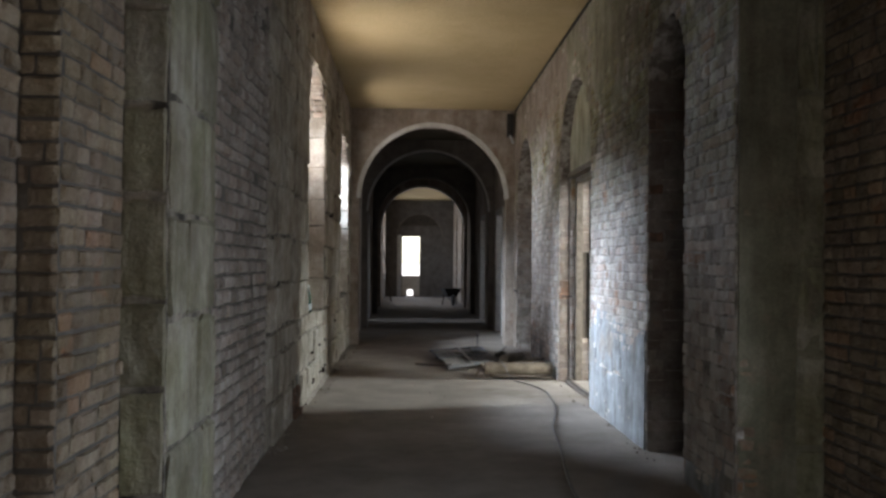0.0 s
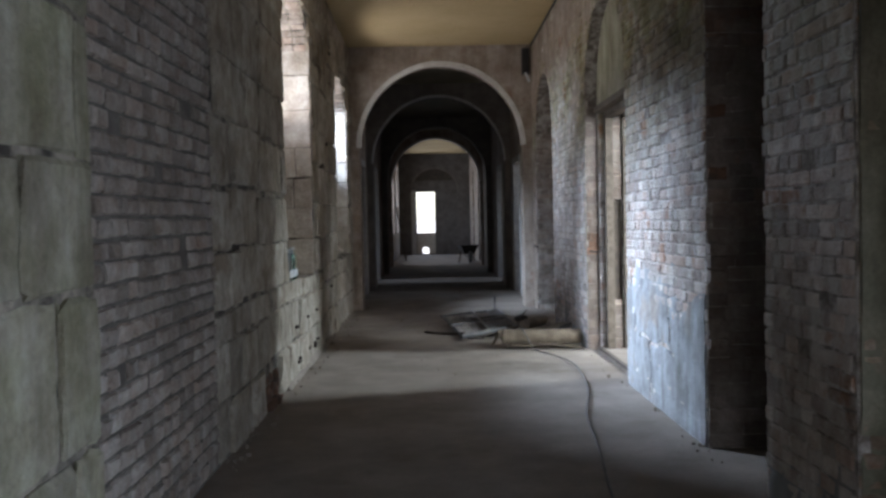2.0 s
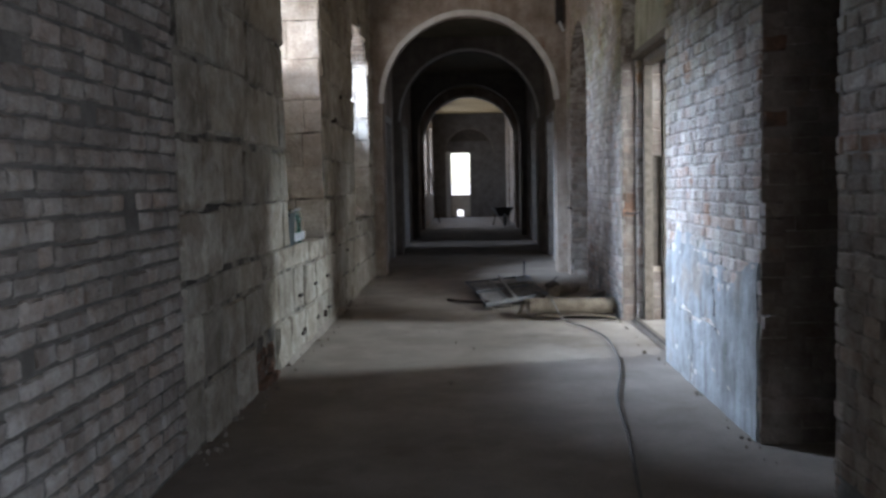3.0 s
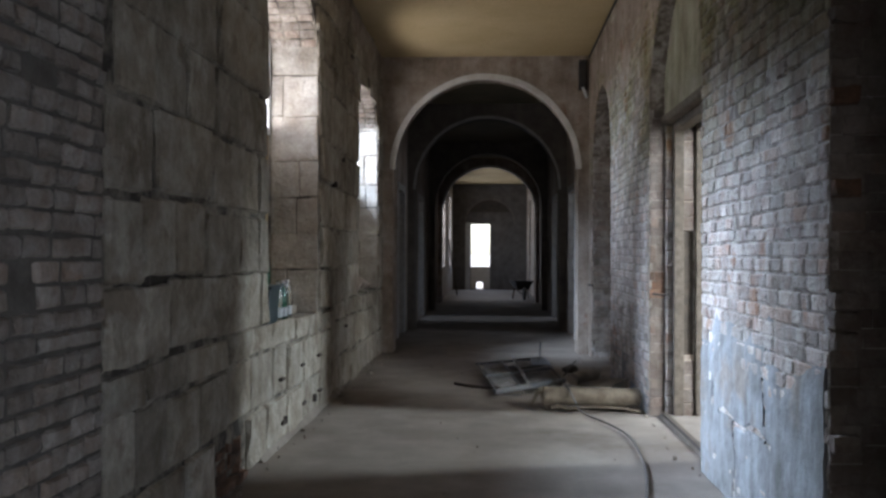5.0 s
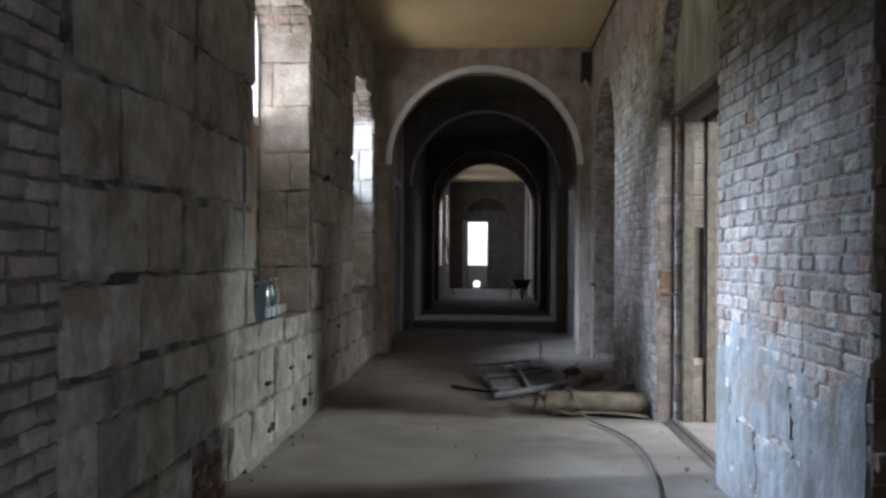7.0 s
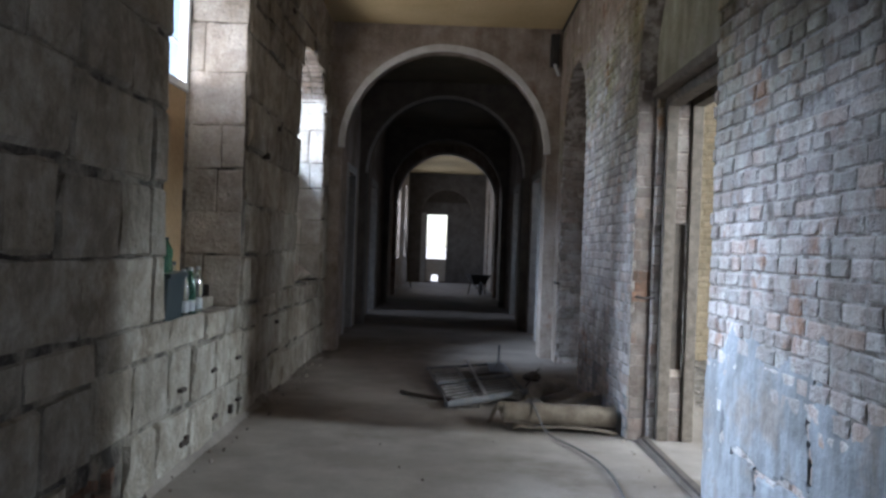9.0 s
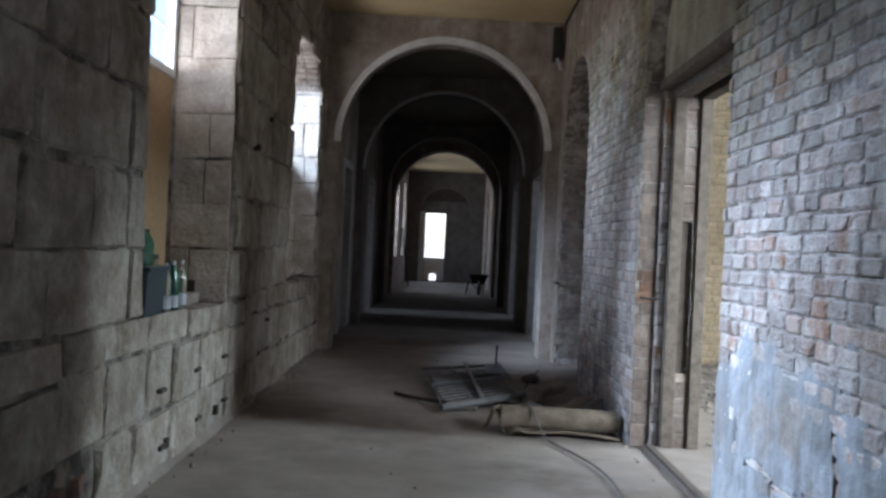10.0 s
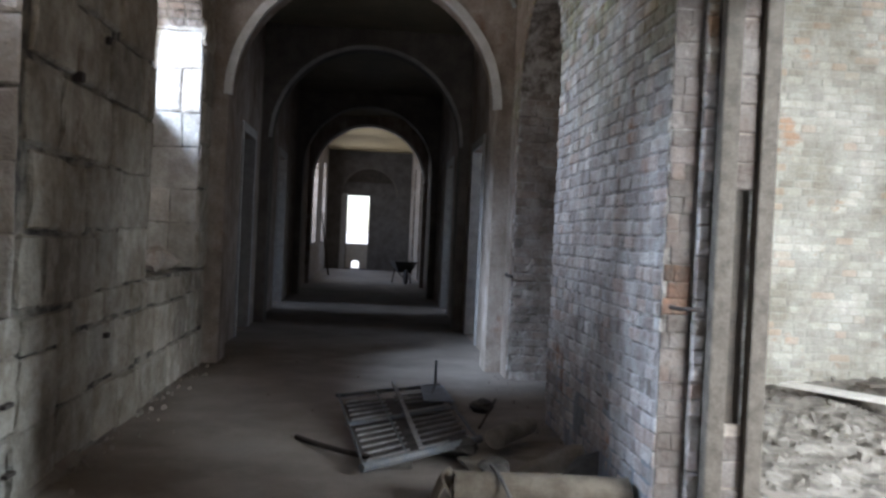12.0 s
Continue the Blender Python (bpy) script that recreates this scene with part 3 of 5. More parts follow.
box(bm, (1.74, 6.6, ROOM_TOP), (ROOM_E + 0.4, 16.2, ROOM_TOP + 0.2))
tagged(part("ceiling", bm, M_CEIL), "plain ceiling of the side room", "ceiling", kind="structure")


# These rooms are unseen; they share the darkened plaster.
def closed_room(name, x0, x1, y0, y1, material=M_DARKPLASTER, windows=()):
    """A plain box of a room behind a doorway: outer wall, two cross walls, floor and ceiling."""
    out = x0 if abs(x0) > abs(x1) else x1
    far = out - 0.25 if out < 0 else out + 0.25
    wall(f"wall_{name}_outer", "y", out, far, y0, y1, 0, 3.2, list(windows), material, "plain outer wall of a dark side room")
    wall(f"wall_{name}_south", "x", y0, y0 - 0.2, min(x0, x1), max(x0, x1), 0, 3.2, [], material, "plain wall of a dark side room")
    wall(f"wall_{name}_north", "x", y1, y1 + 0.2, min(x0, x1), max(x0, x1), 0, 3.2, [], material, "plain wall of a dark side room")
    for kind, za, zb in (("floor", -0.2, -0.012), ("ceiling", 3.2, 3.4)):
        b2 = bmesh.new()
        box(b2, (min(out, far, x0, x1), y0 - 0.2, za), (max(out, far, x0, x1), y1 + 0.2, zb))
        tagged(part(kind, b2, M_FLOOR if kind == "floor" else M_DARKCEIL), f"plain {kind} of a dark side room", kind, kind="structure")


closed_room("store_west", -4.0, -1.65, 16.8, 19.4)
# The east store's window is unseen, added for its lamp.
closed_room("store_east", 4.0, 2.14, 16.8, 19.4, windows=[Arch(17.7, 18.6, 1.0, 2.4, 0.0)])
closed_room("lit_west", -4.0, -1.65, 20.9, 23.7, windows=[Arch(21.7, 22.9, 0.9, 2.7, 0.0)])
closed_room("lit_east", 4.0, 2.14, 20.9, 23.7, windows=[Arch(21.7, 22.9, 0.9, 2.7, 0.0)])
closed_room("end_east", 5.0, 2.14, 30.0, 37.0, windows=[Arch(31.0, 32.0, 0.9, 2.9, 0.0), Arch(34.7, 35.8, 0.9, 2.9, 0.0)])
bm = bmesh.new()
box(bm, (XR + 0.42, 5.3, -0.1), (XR + 0.6, 6.9, TOP))
tagged(part("wall_niche_back", bm, M_MORTAR), "dark back of the arched recess", "wall", kind="structure")
bm = bmesh.new()
box(bm, (XR + 0.38, 13.0, 0.0), (XR + 0.56, 15.2, 3.60))
tagged(part("wall_niche_infill", bm, M_ROUGHPLASTER), "brown plastered back of the deep niche", "wall", kind="structure")

bm = bmesh.new()
bmesh.ops.create_circle(bm, cap_ends=True, segments=64, radius=3000)
for v in bm.verts:
    v.co.z = -0.35
tagged(part("ground", bm, M_GRASS), "pale gravel ground outside the building", "ground", kind="structure")

# ---- door in the second niche ----
DOOR = Arch(8.98, 10.68, -0.1, 2.46, 0.0)
door_wall = wall("wall_niche_door", "y", 1.84, 2.13, 8.78, 10.69, 0, 3.55, [DOOR], M_MORTAR, "greenish plastered niche wall round a doorway")
skin("plaster", "y", 1.84, -1, 8.80, 10.70, 2.44, 3.44, M_MOSS, door_wall, lambda u, z: 0.8, 0.014, seed=5, arches=[DOOR], label="greenish stained plaster")
door_frame = thing("door_frame", (0, 0, 0), "weathered double wooden door frame without a door leaf", "door frame", kind="structure")
for y0, y1 in ((10.585, 10.655), (8.985, 9.055)):
    for x0, x1 in ((1.895, 1.975), (2.075, 2.15)):
        bm = bmesh.new()
        box(bm, (x0, y0, 0.02), (x1, y1, 2.455), 0.006)
        part("post", bm, M_OLDWOOD, door_frame)
for x0, x1 in ((1.885, 1.985), (2.07, 2.155)):
    bm = bmesh.new()
    box(bm, (x0, 9.06, 2.39), (x1, 10.58, 2.456), 0.006)
    part("head", bm, M_OLDWOOD, door_frame)
bm = bmesh.new()
box(bm, (1.80, 8.9, 2.455), (1.90, 10.70, 2.515), 0.008)
part("lintel_board", bm, M_OLDWOOD, door_frame, "grey weathered board along the lintel")
# Dark sheet behind the posts, painted shade where the slot is hollow.
bm = bmesh.new()
box(bm, (1.985, 10.665, 0.0), (2.065, 10.675, 2.45))
part("slot", bm, M_DARKWOOD, door_frame, "dark sheet standing in for the shade in the slot")
bm = bmesh.new()
box(bm, (1.843, 10.672, 0.0), (1.894, 10.70, 2.45), 0.004)
part("jamb_plaster", bm, M_MORTAR, door_frame, "whitewashed plaster edge")
bm = bmesh.new()
box(bm, (1.79, 8.80, -0.01), (2.14, 10.68, 0.018), 0.006)
part("sill", bm, M_FLOOR, door_frame, "pale dusty threshold slab")
bm = bmesh.new()
box(bm, (1.80, 8.79, 0.0), (1.845, 10.62, 0.040), 0.006)
part("sill_strip", bm, M_DARKWOOD, door_frame, "dark wooden threshold strip")

# ---- windows ----


def arched_window(name, a, x, board_top, label):
    """A white frame set in the opening, boarded up below; the upper part is open to the sky."""
    w = thing(name, (0, 0, 0), label, "window", kind="structure")
    c, h = (a.u0 + a.u1) / 2, (a.u1 - a.u0) / 2
    if board_top:
        n = 3
        for i in range(n):
            u0 = a.u0 + (a.u1 - a.u0) * i / n + 0.003
            bm = bmesh.new()
            box(bm, (x - 0.012, u0, a.sill), (x + 0.012, a.u0 + (a.u1 - a.u0) * (i + 1) / n - 0.003, board_top + 0.01 * (i % 2)), 0.002)
            part("board", bm, M_BOARD, w, "tan chipboard panel")
    lo = board_top or a.sill
    for u in (a.u0 + 0.03, c, a.u1 - 0.03):
        bm = bmesh.new()
        box(bm, (x - 0.035, u - 0.03, lo), (x + 0.03, u + 0.03, a.head(u) - 0.01), 0.005)
        part("post", bm, M_FRAMEWHITE, w)
    bm = bmesh.new()
    box(bm, (x - 0.034, a.u0 + 0.06, lo + 0.002), (x + 0.028, a.u1 - 0.06, lo + 0.06), 0.005)
    part("rail", bm, M_FRAMEWHITE, w)
    z = lo + 0.32
    while z < lo + 0.4 or (not board_top and z < a.spring):
        bm = bmesh.new()
        box(bm, (x - 0.01, a.u0 + 0.06, z), (x + 0.01, a.u1 - 0.06, z + 0.014), 0.002)
        part("glazing_bar", bm, M_FRAMEWHITE, w)
        z += 0.34
    bm = bmesh.new()
    pts = [(c - (h - 0.02) * math.cos(math.pi * i / 20), a.spring + (a.rise - 0.02) * math.sin(math.pi * i / 20)) for i in range(21)]
    inn = [(c - (h - 0.07) * math.cos(math.pi * i / 20), a.spring + (a.rise - 0.07) * math.sin(math.pi * i / 20)) for i in range(21)]
    rows = [[bm.verts.new((xx, u, zz)) for xx, (u, zz) in ((x - 0.03, p), (x + 0.028, p), (x + 0.028, q), (x - 0.03, q))] for p, q in zip(pts, inn)]
    for p, q in zip(rows, rows[1:]):
        for i in range(4):
            bm.faces.new((p[i], p[(i + 1) % 4], q[(i + 1) % 4], q[i]))
    part("arched_head", bm, M_FRAMEWHITE, w)
    return w


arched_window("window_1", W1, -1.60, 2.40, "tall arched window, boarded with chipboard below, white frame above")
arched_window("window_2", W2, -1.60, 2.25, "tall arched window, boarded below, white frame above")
arched_window("window_3", W3, -1.60, 0, "tall arched window with white glazing bars")
arched_window("window_4", W4, -1.60, 0, "tall arched window with white glazing bars")

# ---- door casings further down the corridor ----


def casing(name, x, a, sign):
    d = thing(name, (0, 0, 0), "pale painted wooden door casing round a dark doorway", "door frame", kind="structure")
    for u0, u1, z0, z1, nm in ((a.u0 - 0.09, a.u0 + 0.01, 0, a.spring, "jamb"), (a.u1 - 0.01, a.u1 + 0.09, 0, a.spring, "jamb"), (a.u0 - 0.09, a.u1 + 0.09, a.spring + 0.001, a.spring + 0.11, "head")):
        bm = bmesh.new()
        xs = sorted((x + sign * 0.02, x - sign * 0.12))
        box(bm, (xs[0], u0, z0), (xs[1], u1, z1), 0.005)
        part(nm, bm, M_CASING, d)


casing("door_1", XL, DL1, 1)
casing("door_2", XR, DR1, -1)
casing("door_3", XL, DL2, 1)
casing("door_4", XR, DR2, -1)

# ---- rubbish on the first sill ----
SILL = W1.sill
tub = thing("plastic_tub", (-1.33, 9.40, SILL), "dark teal plastic tub on the stone window sill", "tub", rz=4)
bm = bmesh.new()
vs = box(bm, (-0.15, -0.22, 0.0), (0.15, 0.22, 0.275), 0.012)
for v in bm.verts:
    k = 0.9 + 0.1 * v.co.z / 0.275
    v.co.x, v.co.y = v.co.x * k, v.co.y * k
part("body", bm, M_BUCKET, tub)
bm = bmesh.new()
box(bm, (-0.165, -0.235, 0.262), (0.165, 0.235, 0.29), 0.008)
part("rim", bm, M_BUCKET, tub, "thick moulded rim")


def bottle(place, material, height, r, label, tilt=(0, 0, 0), label_mat=None):
    b = new("plastic_bottle")
    b.matrix_world = pose(*place, *tilt)
    tagged(b, label, "bottle", "bottles on the window sill")
    bm = bmesh.new()
    lathe(bm, [(r * 0.7, 0), (r, height * 0.04), (r * 0.98, height * 0.3), (r * 0.9, height * 0.38), (r, height * 0.46), (r * 0.97, height * 0.64), (r * 0.6, height * 0.8), (r * 0.36, height * 0.88), (r * 0.34, height * 0.94)], 14)
    part("body", bm, material, b)
    bm = bmesh.new()
    lathe(bm, [(r * 0.42, height * 0.935), (r * 0.42, height), (r * 0.3, height * 1.005)], 12)
    part("cap", bm, M_LABEL if label_mat else M_BUCKET, b)
    if label_mat:
        bm = bmesh.new()
        lathe(bm, [(r * 1.02, height * 0.12), (r * 1.02, height * 0.13), (r * 1.02, height * 0.33), (r * 1.0, height * 0.34)], 14)
        part("paper_label", bm, label_mat, b, "faded paper label")
    return b


bottle((-1.235, 9.72, SILL), M_CLEARGLASS, 0.30, 0.036, "clear plastic bottle with a white label, standing", label_mat=M_LABEL)
bottle((-1.225, 9.83, SILL), M_GREENGLASS, 0.31, 0.036, "green plastic bottle with a label, standing", label_mat=M_LABEL)
bottle((-1.25, 9.94, SILL), M_GREENGLASS, 0.29, 0.034, "green plastic bottle standing on the sill")
bottle((-1.24, 10.05, SILL), M_CLEARGLASS, 0.31, 0.037, "clear bluish plastic bottle standing on the sill", label_mat=M_LABEL)
bottle((-1.34, 9.78, SILL), M_CLEARGLASS, 0.33, 0.04, "clear plastic bottle at the back of the sill")
bottle((-1.36, 9.92, SILL), M_CLEARGLASS, 0.34, 0.04, "tall clear plastic bottle at the back of the sill")
bottle((-1.33, 10.12, SILL), M_GREENGLASS, 0.30, 0.035, "green plastic bottle at the back of the sill")
bottle((-1.27, 9.46, SILL + 0.29), M_GREENGLASS, 0.20, 0.042, "squat green plastic bottle standing on the tub")
bottle((-1.25, 9.33, SILL + 0.29), M_GREENGLASS, 0.19, 0.042, "squat green plastic bottle standing on the tub")
bottle((-1.38, 9.36, SILL + 0.29), M_GREENGLASS, 0.22, 0.045, "green plastic bottle standing on the tub")
ledge = thing("broken_brick", (-1.44, 10.62, SILL), "grey broken brick lying on the sill corner", "brick")
bm = bmesh.new()
box(bm, (-0.12, -0.16, 0.0), (0.12, 0.16, 0.07), 0.012)
for v in bm.verts:
    v.co += Vector(noise.noise_vector(v.co * 9)) * 0.012
part("block", bm, M_STONE, ledge)

# Dark sheet on the jamb stands in for the shade of a hollow.
bm = bmesh.new()
box(bm, (-1.50, 10.795, SILL + 0.02), (-1.36, 10.816, SILL + 0.16), 0.01)
tagged(part("iron_plate", bm, M_RUST), "dark sheet painted as a shaded hollow in the jamb", "plate")
frag = thing("stone_fragments", (-1.34, 14.45, W2.sill), "broken grey stone fragments on the second sill", "rubble")
for i, (dx, dy, s) in enumerate(((0, -0.30, 0.12), (0.05, 0.05, 0.10), (-0.06, 0.28, 0.13), (0.03, 0.33, 0.07))):
    bm = bmesh.new()
    bmesh.ops.create_icosphere(bm, subdivisions=2, radius=s)
    for v in bm.verts:
        v.co = Vector((v.co.x * 1.0, v.co.y * 1.3, v.co.z * 0.8)) + Vector(noise.noise_vector(v.co * 7 + Vector((i, 0, 0)))) * s * 0.45
        v.co += Vector((dx, dy, s * 0.75))
        v.co.z = max(v.co.z, 0.0)
    part("fragment", bm, M_ROUGHPLASTER, frag)

# ---- iron pegs and slots in the stone wall ----
# The mark at y 12.49 is a dark slot, drawn as a raised block.
for y, z, w, h in ((9.36, 0.46, 0.10, 0.022), (10.05, 0.48, 0.11, 0.022), (10.75, 0.48, 0.10, 0.02), (10.10, 0.17, 0.12, 0.024), (10.80, 0.17, 0.10, 0.02), (10.56, 0.14, 0.055, 0.06), (9.40, 0.145, 0.12, 0.028), (9.47, 0.15, 0.05, 0.055), (12.49, 3.45, 0.10, 0.03), (11.55, 2.02, 0.06, 0.05), (12.2, 0.62, 0.05, 0.03), (12.0, 2.3, 0.05, 0.04)):
    bm = bmesh.new()
    box(bm, (XL - 0.02, y - w / 2, z - h / 2), (XL + 0.05, y + w / 2, z + h / 2), 0.004)
    tagged(part("iron_peg", bm, M_RUST), "short rusty iron block in the stone wall, some standing for dark slots", "peg", "pegs in the wall")

# ---- the heap on the floor ----
roll = thing("rolled_carpet", (0, 0, 0), "rolled beige carpet with a loose folded flap on the floor", "carpet")


def spiral(bm, u0, u1, r, turns, y, z, thick, skew=0.0):
    """A rolled sheet along x."""
    n, rings = int(26 * turns), []
    for i in range(n + 1):
        t = i / n
        a = 2 * math.pi * turns * t - math.pi / 2
        rr = r * (0.35 + 0.65 * t)
        rings.append([bm.verts.new((u + 0.01 * noise.noise((i * 0.3, u, 1.0)), y + skew * (u - u0) + q * math.cos(a) * 1.15, z + q * math.sin(a))) for u in [u0 + (u1 - u0) * k / 8 for k in range(9)] for q in (rr, rr - thick)])
    for a, b in zip(rings, rings[1:]):
        for k in range(8):
            bm.faces.new((a[2 * k], a[2 * k + 2], b[2 * k + 2], b[2 * k]))
            bm.faces.new((a[2 * k + 1], b[2 * k + 1], b[2 * k + 3], a[2 * k + 3]))
        bm.faces.new((a[0], b[0], b[1], a[1]))
        bm.faces.new((a[16], a[17], b[17], b[16]))


bm = bmesh.new()
spiral(bm, 0.84, 1.665, 0.088, 1.9, 10.99, 0.118, 0.012, -0.06)
part("roll", bm, M_CARPET, roll)


def sheet(bm, u0, u1, v0, v1, height, nu=24, nv=14, thick=0.012):
    """A soft sheet over the floor; height(u, v) gives its lie."""
    def co(i, j, d):
        u, v = u0 + (u1 - u0) * i / nu, v0 + (v1 - v0) * j / nv
        du, dv = height(u, v)[0], height(u, v)[1]
        return (u + du, v + dv, max(0.004, height(u, v)[2]) + d)
    g = [[[bm.verts.new(co(i, j, d)) for d in (thick, 0)] for j in range(nv + 1)] for i in range(nu + 1)]
    for i in range(nu):
        for j in range(nv):
            for s in (0, 1):
                q = (g[i][j][s], g[i + 1][j][s], g[i + 1][j + 1][s], g[i][j + 1][s])
                bm.faces.new(q if s == 0 else q[::-1])
    rim = [(i, 0) for i in range(nu + 1)] + [(nu, j) for j in range(1, nv + 1)] + [(i, nv) for i in range(nu - 1, -1, -1)] + [(0, j) for j in range(nv - 1, 0, -1)]
    for a, b in zip(rim, rim[1:] + rim[:1]):
        bm.faces.new((g[a[0]][a[1]][0], g[a[0]][a[1]][1], g[b[0]][b[1]][1], g[b[0]][b[1]][0]))


bm = bmesh.new()
sheet(bm, 0.90, 1.66, 10.80, 11.0, lambda u, v: (0, 0.015 * math.sin(u * 6), 0.012 + 0.028 * max(0, math.sin((u - 0.9) * 4.2)) * (1 - (v - 10.8) / 0.3) + 0.03 * math.exp(-((u - 0.95) / 0.05) ** 2)))
part("flap", bm, M_CARPET, roll, "loose beige edge in front of the roll")
bm = bmesh.new()
sheet(bm, 0.745, 0.86, 10.82, 11.15, lambda u, v: (0.03 * math.sin(v * 9), 0, 0.01 + 0.15 * math.exp(-((u - 0.80 - (v - 10.9) * 0.15) / 0.045) ** 2)), 14, 10)
part("fold", bm, M_CARPET, roll, "upright folded end of the carpet")
# Flat dark disc paints the shade inside the roll's open end.
bm = bmesh.new()
rod(bm, (1.655, 10.94, 0.118), (1.668, 10.94, 0.118), 0.07, 18)
part("roll_end", bm, M_CARPETBACK, roll, "dark disc painted as the roll's shaded hollow end")

flat = thing("crumpled_carpet", (0, 0, 0), "crumpled beige carpet spread behind the roll", "carpet")
bm = bmesh.new()


def lie(u, v):
    h = 0.018 + 0.05 * max(0, noise.noise((u * 2.2, v * 2.2, 0.7))) + 0.02 * noise.noise((u * 6, v * 6, 2.0))
    h += 0.15 * math.exp(-((v - 11.52 - (u - 1.35) * 0.5) / 0.10) ** 2) * max(0.0, min(1.0, (u - 1.15) / 0.35))
    return (0.05 * noise.noise((v * 3, u, 3.0)), 0.05 * noise.noise((u * 3, v, 5.0)), h)


sheet(bm, 0.98, 1.64, 11.12, 12.35, lie, 30, 40)
part("sheet", bm, M_SHEET, flat)
bm = bmesh.new()
v = [bm.verts.new(p) for p in ((1.34, 11.20, 0.07), (1.60, 11.24, 0.08), (1.64, 11.40, 0.21), (1.53, 11.39, 0.18), (1.36, 11.27, 0.03), (1.59, 11.33, 0.03), (1.65, 11.46, 0.03))]
for f in ((0, 1, 2, 3), (0, 4, 5, 1), (1, 5, 6, 2), (0, 3, 4), (4, 3, 5), (3, 6, 5), (3, 2, 6)):
    bm.faces.new([v[i] for i in f])
part("fold", bm, M_CARPETBACK, flat, "dark underside of a raised fold")

small = thing("small_roll", (0, 0, 0), "short roll of worn brown lining on the carpet", "roll")
bm = bmesh.new()
rod(bm, (1.18, 12.0, 0.125), (1.45, 12.42, 0.125), 0.062, 16)
bmesh.ops.subdivide_edges(bm, edges=[e for e in bm.edges if e.calc_length() > 0.3], cuts=5)
for q in bm.verts:
    q.co += Vector(noise.noise_vector(q.co * 8)) * 0.012
part("roll", bm, M_SHEET, small)
for (x, y, z, s) in ((1.28, 13.5, 0.035, 0.085), (1.10, 11.50, 0.09, 0.08), (0.98, 12.02, 0.07, 0.09)):
    lump = thing("dark_rag", (x, y, 0.0), "dark crumpled rag lying on the heap", "rag", "rags on the heap")
    bm = bmesh.new()
    bmesh.ops.create_icosphere(bm, subdivisions=3, radius=s)
    for q in bm.verts:
        q.co = Vector((q.co.x * 1.1, q.co.y * 1.3, q.co.z * 0.5)) + Vector(noise.noise_vector(q.co * 16)) * s * 0.3
        q.co.z = max(-z, q.co.z)
        q.co.z += z
    part("cloth", bm, M_CARPETBACK, lump)

# Steel grille lying on the heap: corners far-left, far-right, near-right, near-left
grille = thing("steel_grille", (0, 0, 0), "blue-grey steel window grille with pale slats lying on rubbish", "grille")
G = [Vector(p) for p in ((0.22, 13.38, 0.10), (0.98, 13.90, 0.11), (1.09, 12.08, 0.10), (0.42, 11.50, 0.065))]


def on_grille(s, t):
    """s across from left to right, t from the near end to the far one."""
    return G[3].lerp(G[2], s).lerp(G[0].lerp(G[1], s), t)


for t, r in ((0.0, 0.026), (0.52, 0.015), (1.0, 0.015)):
    bm = bmesh.new()
    rod(bm, on_grille(-0.02, t), on_grille(1.02, t), r, 8)
    part("crossbar", bm, M_STEEL, grille, "thick blue-grey bar")
for i in range(13):
    t = 0.06 + 0.88 * i / 12
    if abs(t - 0.52) < 0.03:
        continue
    for s0, s1 in ((0.04, 0.40), (0.50, 0.95)):
        if i in (8, 12) and s0 > 0.4:
            continue
        p, q = on_grille(s0, t), on_grille(s1, t + 0.01)
        d, w = (q - p).normalized(), (G[0] - G[3]).normalized() * 0.012
        bm = bmesh.new()
        vv = [bm.verts.new(c + Vector((0, 0, dz))) for dz in (-0.004, 0.004) for c in (p - w, q - w, q + w, p + w)]
        for f in ((3, 2, 1, 0), (4, 5, 6, 7), (0, 1, 5, 4), (1, 2, 6, 5), (2, 3, 7, 6), (3, 0, 4, 7)):
            bm.faces.new([vv[k] for k in f])
        part("slat", bm, M_SLAT, grille)
for s, r, m in ((0.0, 0.009, M_STEEL), (0.36, 0.008, M_STEEL), (1.0, 0.010, M_STEEL)):
    bm = bmesh.new()
    rod(bm, on_grille(s, 0), on_grille(s, 1), r, 8)
    part("side_rail", bm, m, grille)
bm = bmesh.new()
p, q = on_grille(0.47, -0.0) + Vector((0, 0, 0.03)), on_grille(0.55, 1.08) + Vector((0, 0, 0.03))
w = Vector((0.014, 0, 0))
vv = [bm.verts.new(c + Vector((0, 0, dz))) for dz in (-0.006, 0.006) for c in (p - w, q - w, q + w, p + w)]
for f in ((3, 2, 1, 0), (4, 5, 6, 7), (0, 1, 5, 4), (1, 2, 6, 5), (2, 3, 7, 6), (3, 0, 4, 7)):
    bm.faces.new([vv[k] for k in f])
part("strip", bm, M_SLAT, grille, "long pale metal strip across the slats")
# Cloth coloured dark so the gaps between the slats read dark.
pad = thing("folded_sacking", (0, 0, 0), "dark sacking under the steel grille, making its gaps dark", "sacking")
bm = bmesh.new()


def pad_lie(u, v):
    c = on_grille((u - 0.44) / 0.62, (v - 11.5) / 2.0)
    return (c.x - u, c.y - v, max(0.012, c.z - 0.045 + 0.02 * noise.noise((u * 5, v * 5, 1.0))))


sheet(bm, 0.46, 1.04, 11.56, 13.35, pad_lie, 16, 30, 0.01)
part("cloth", bm, M_CARPETBACK, pad)
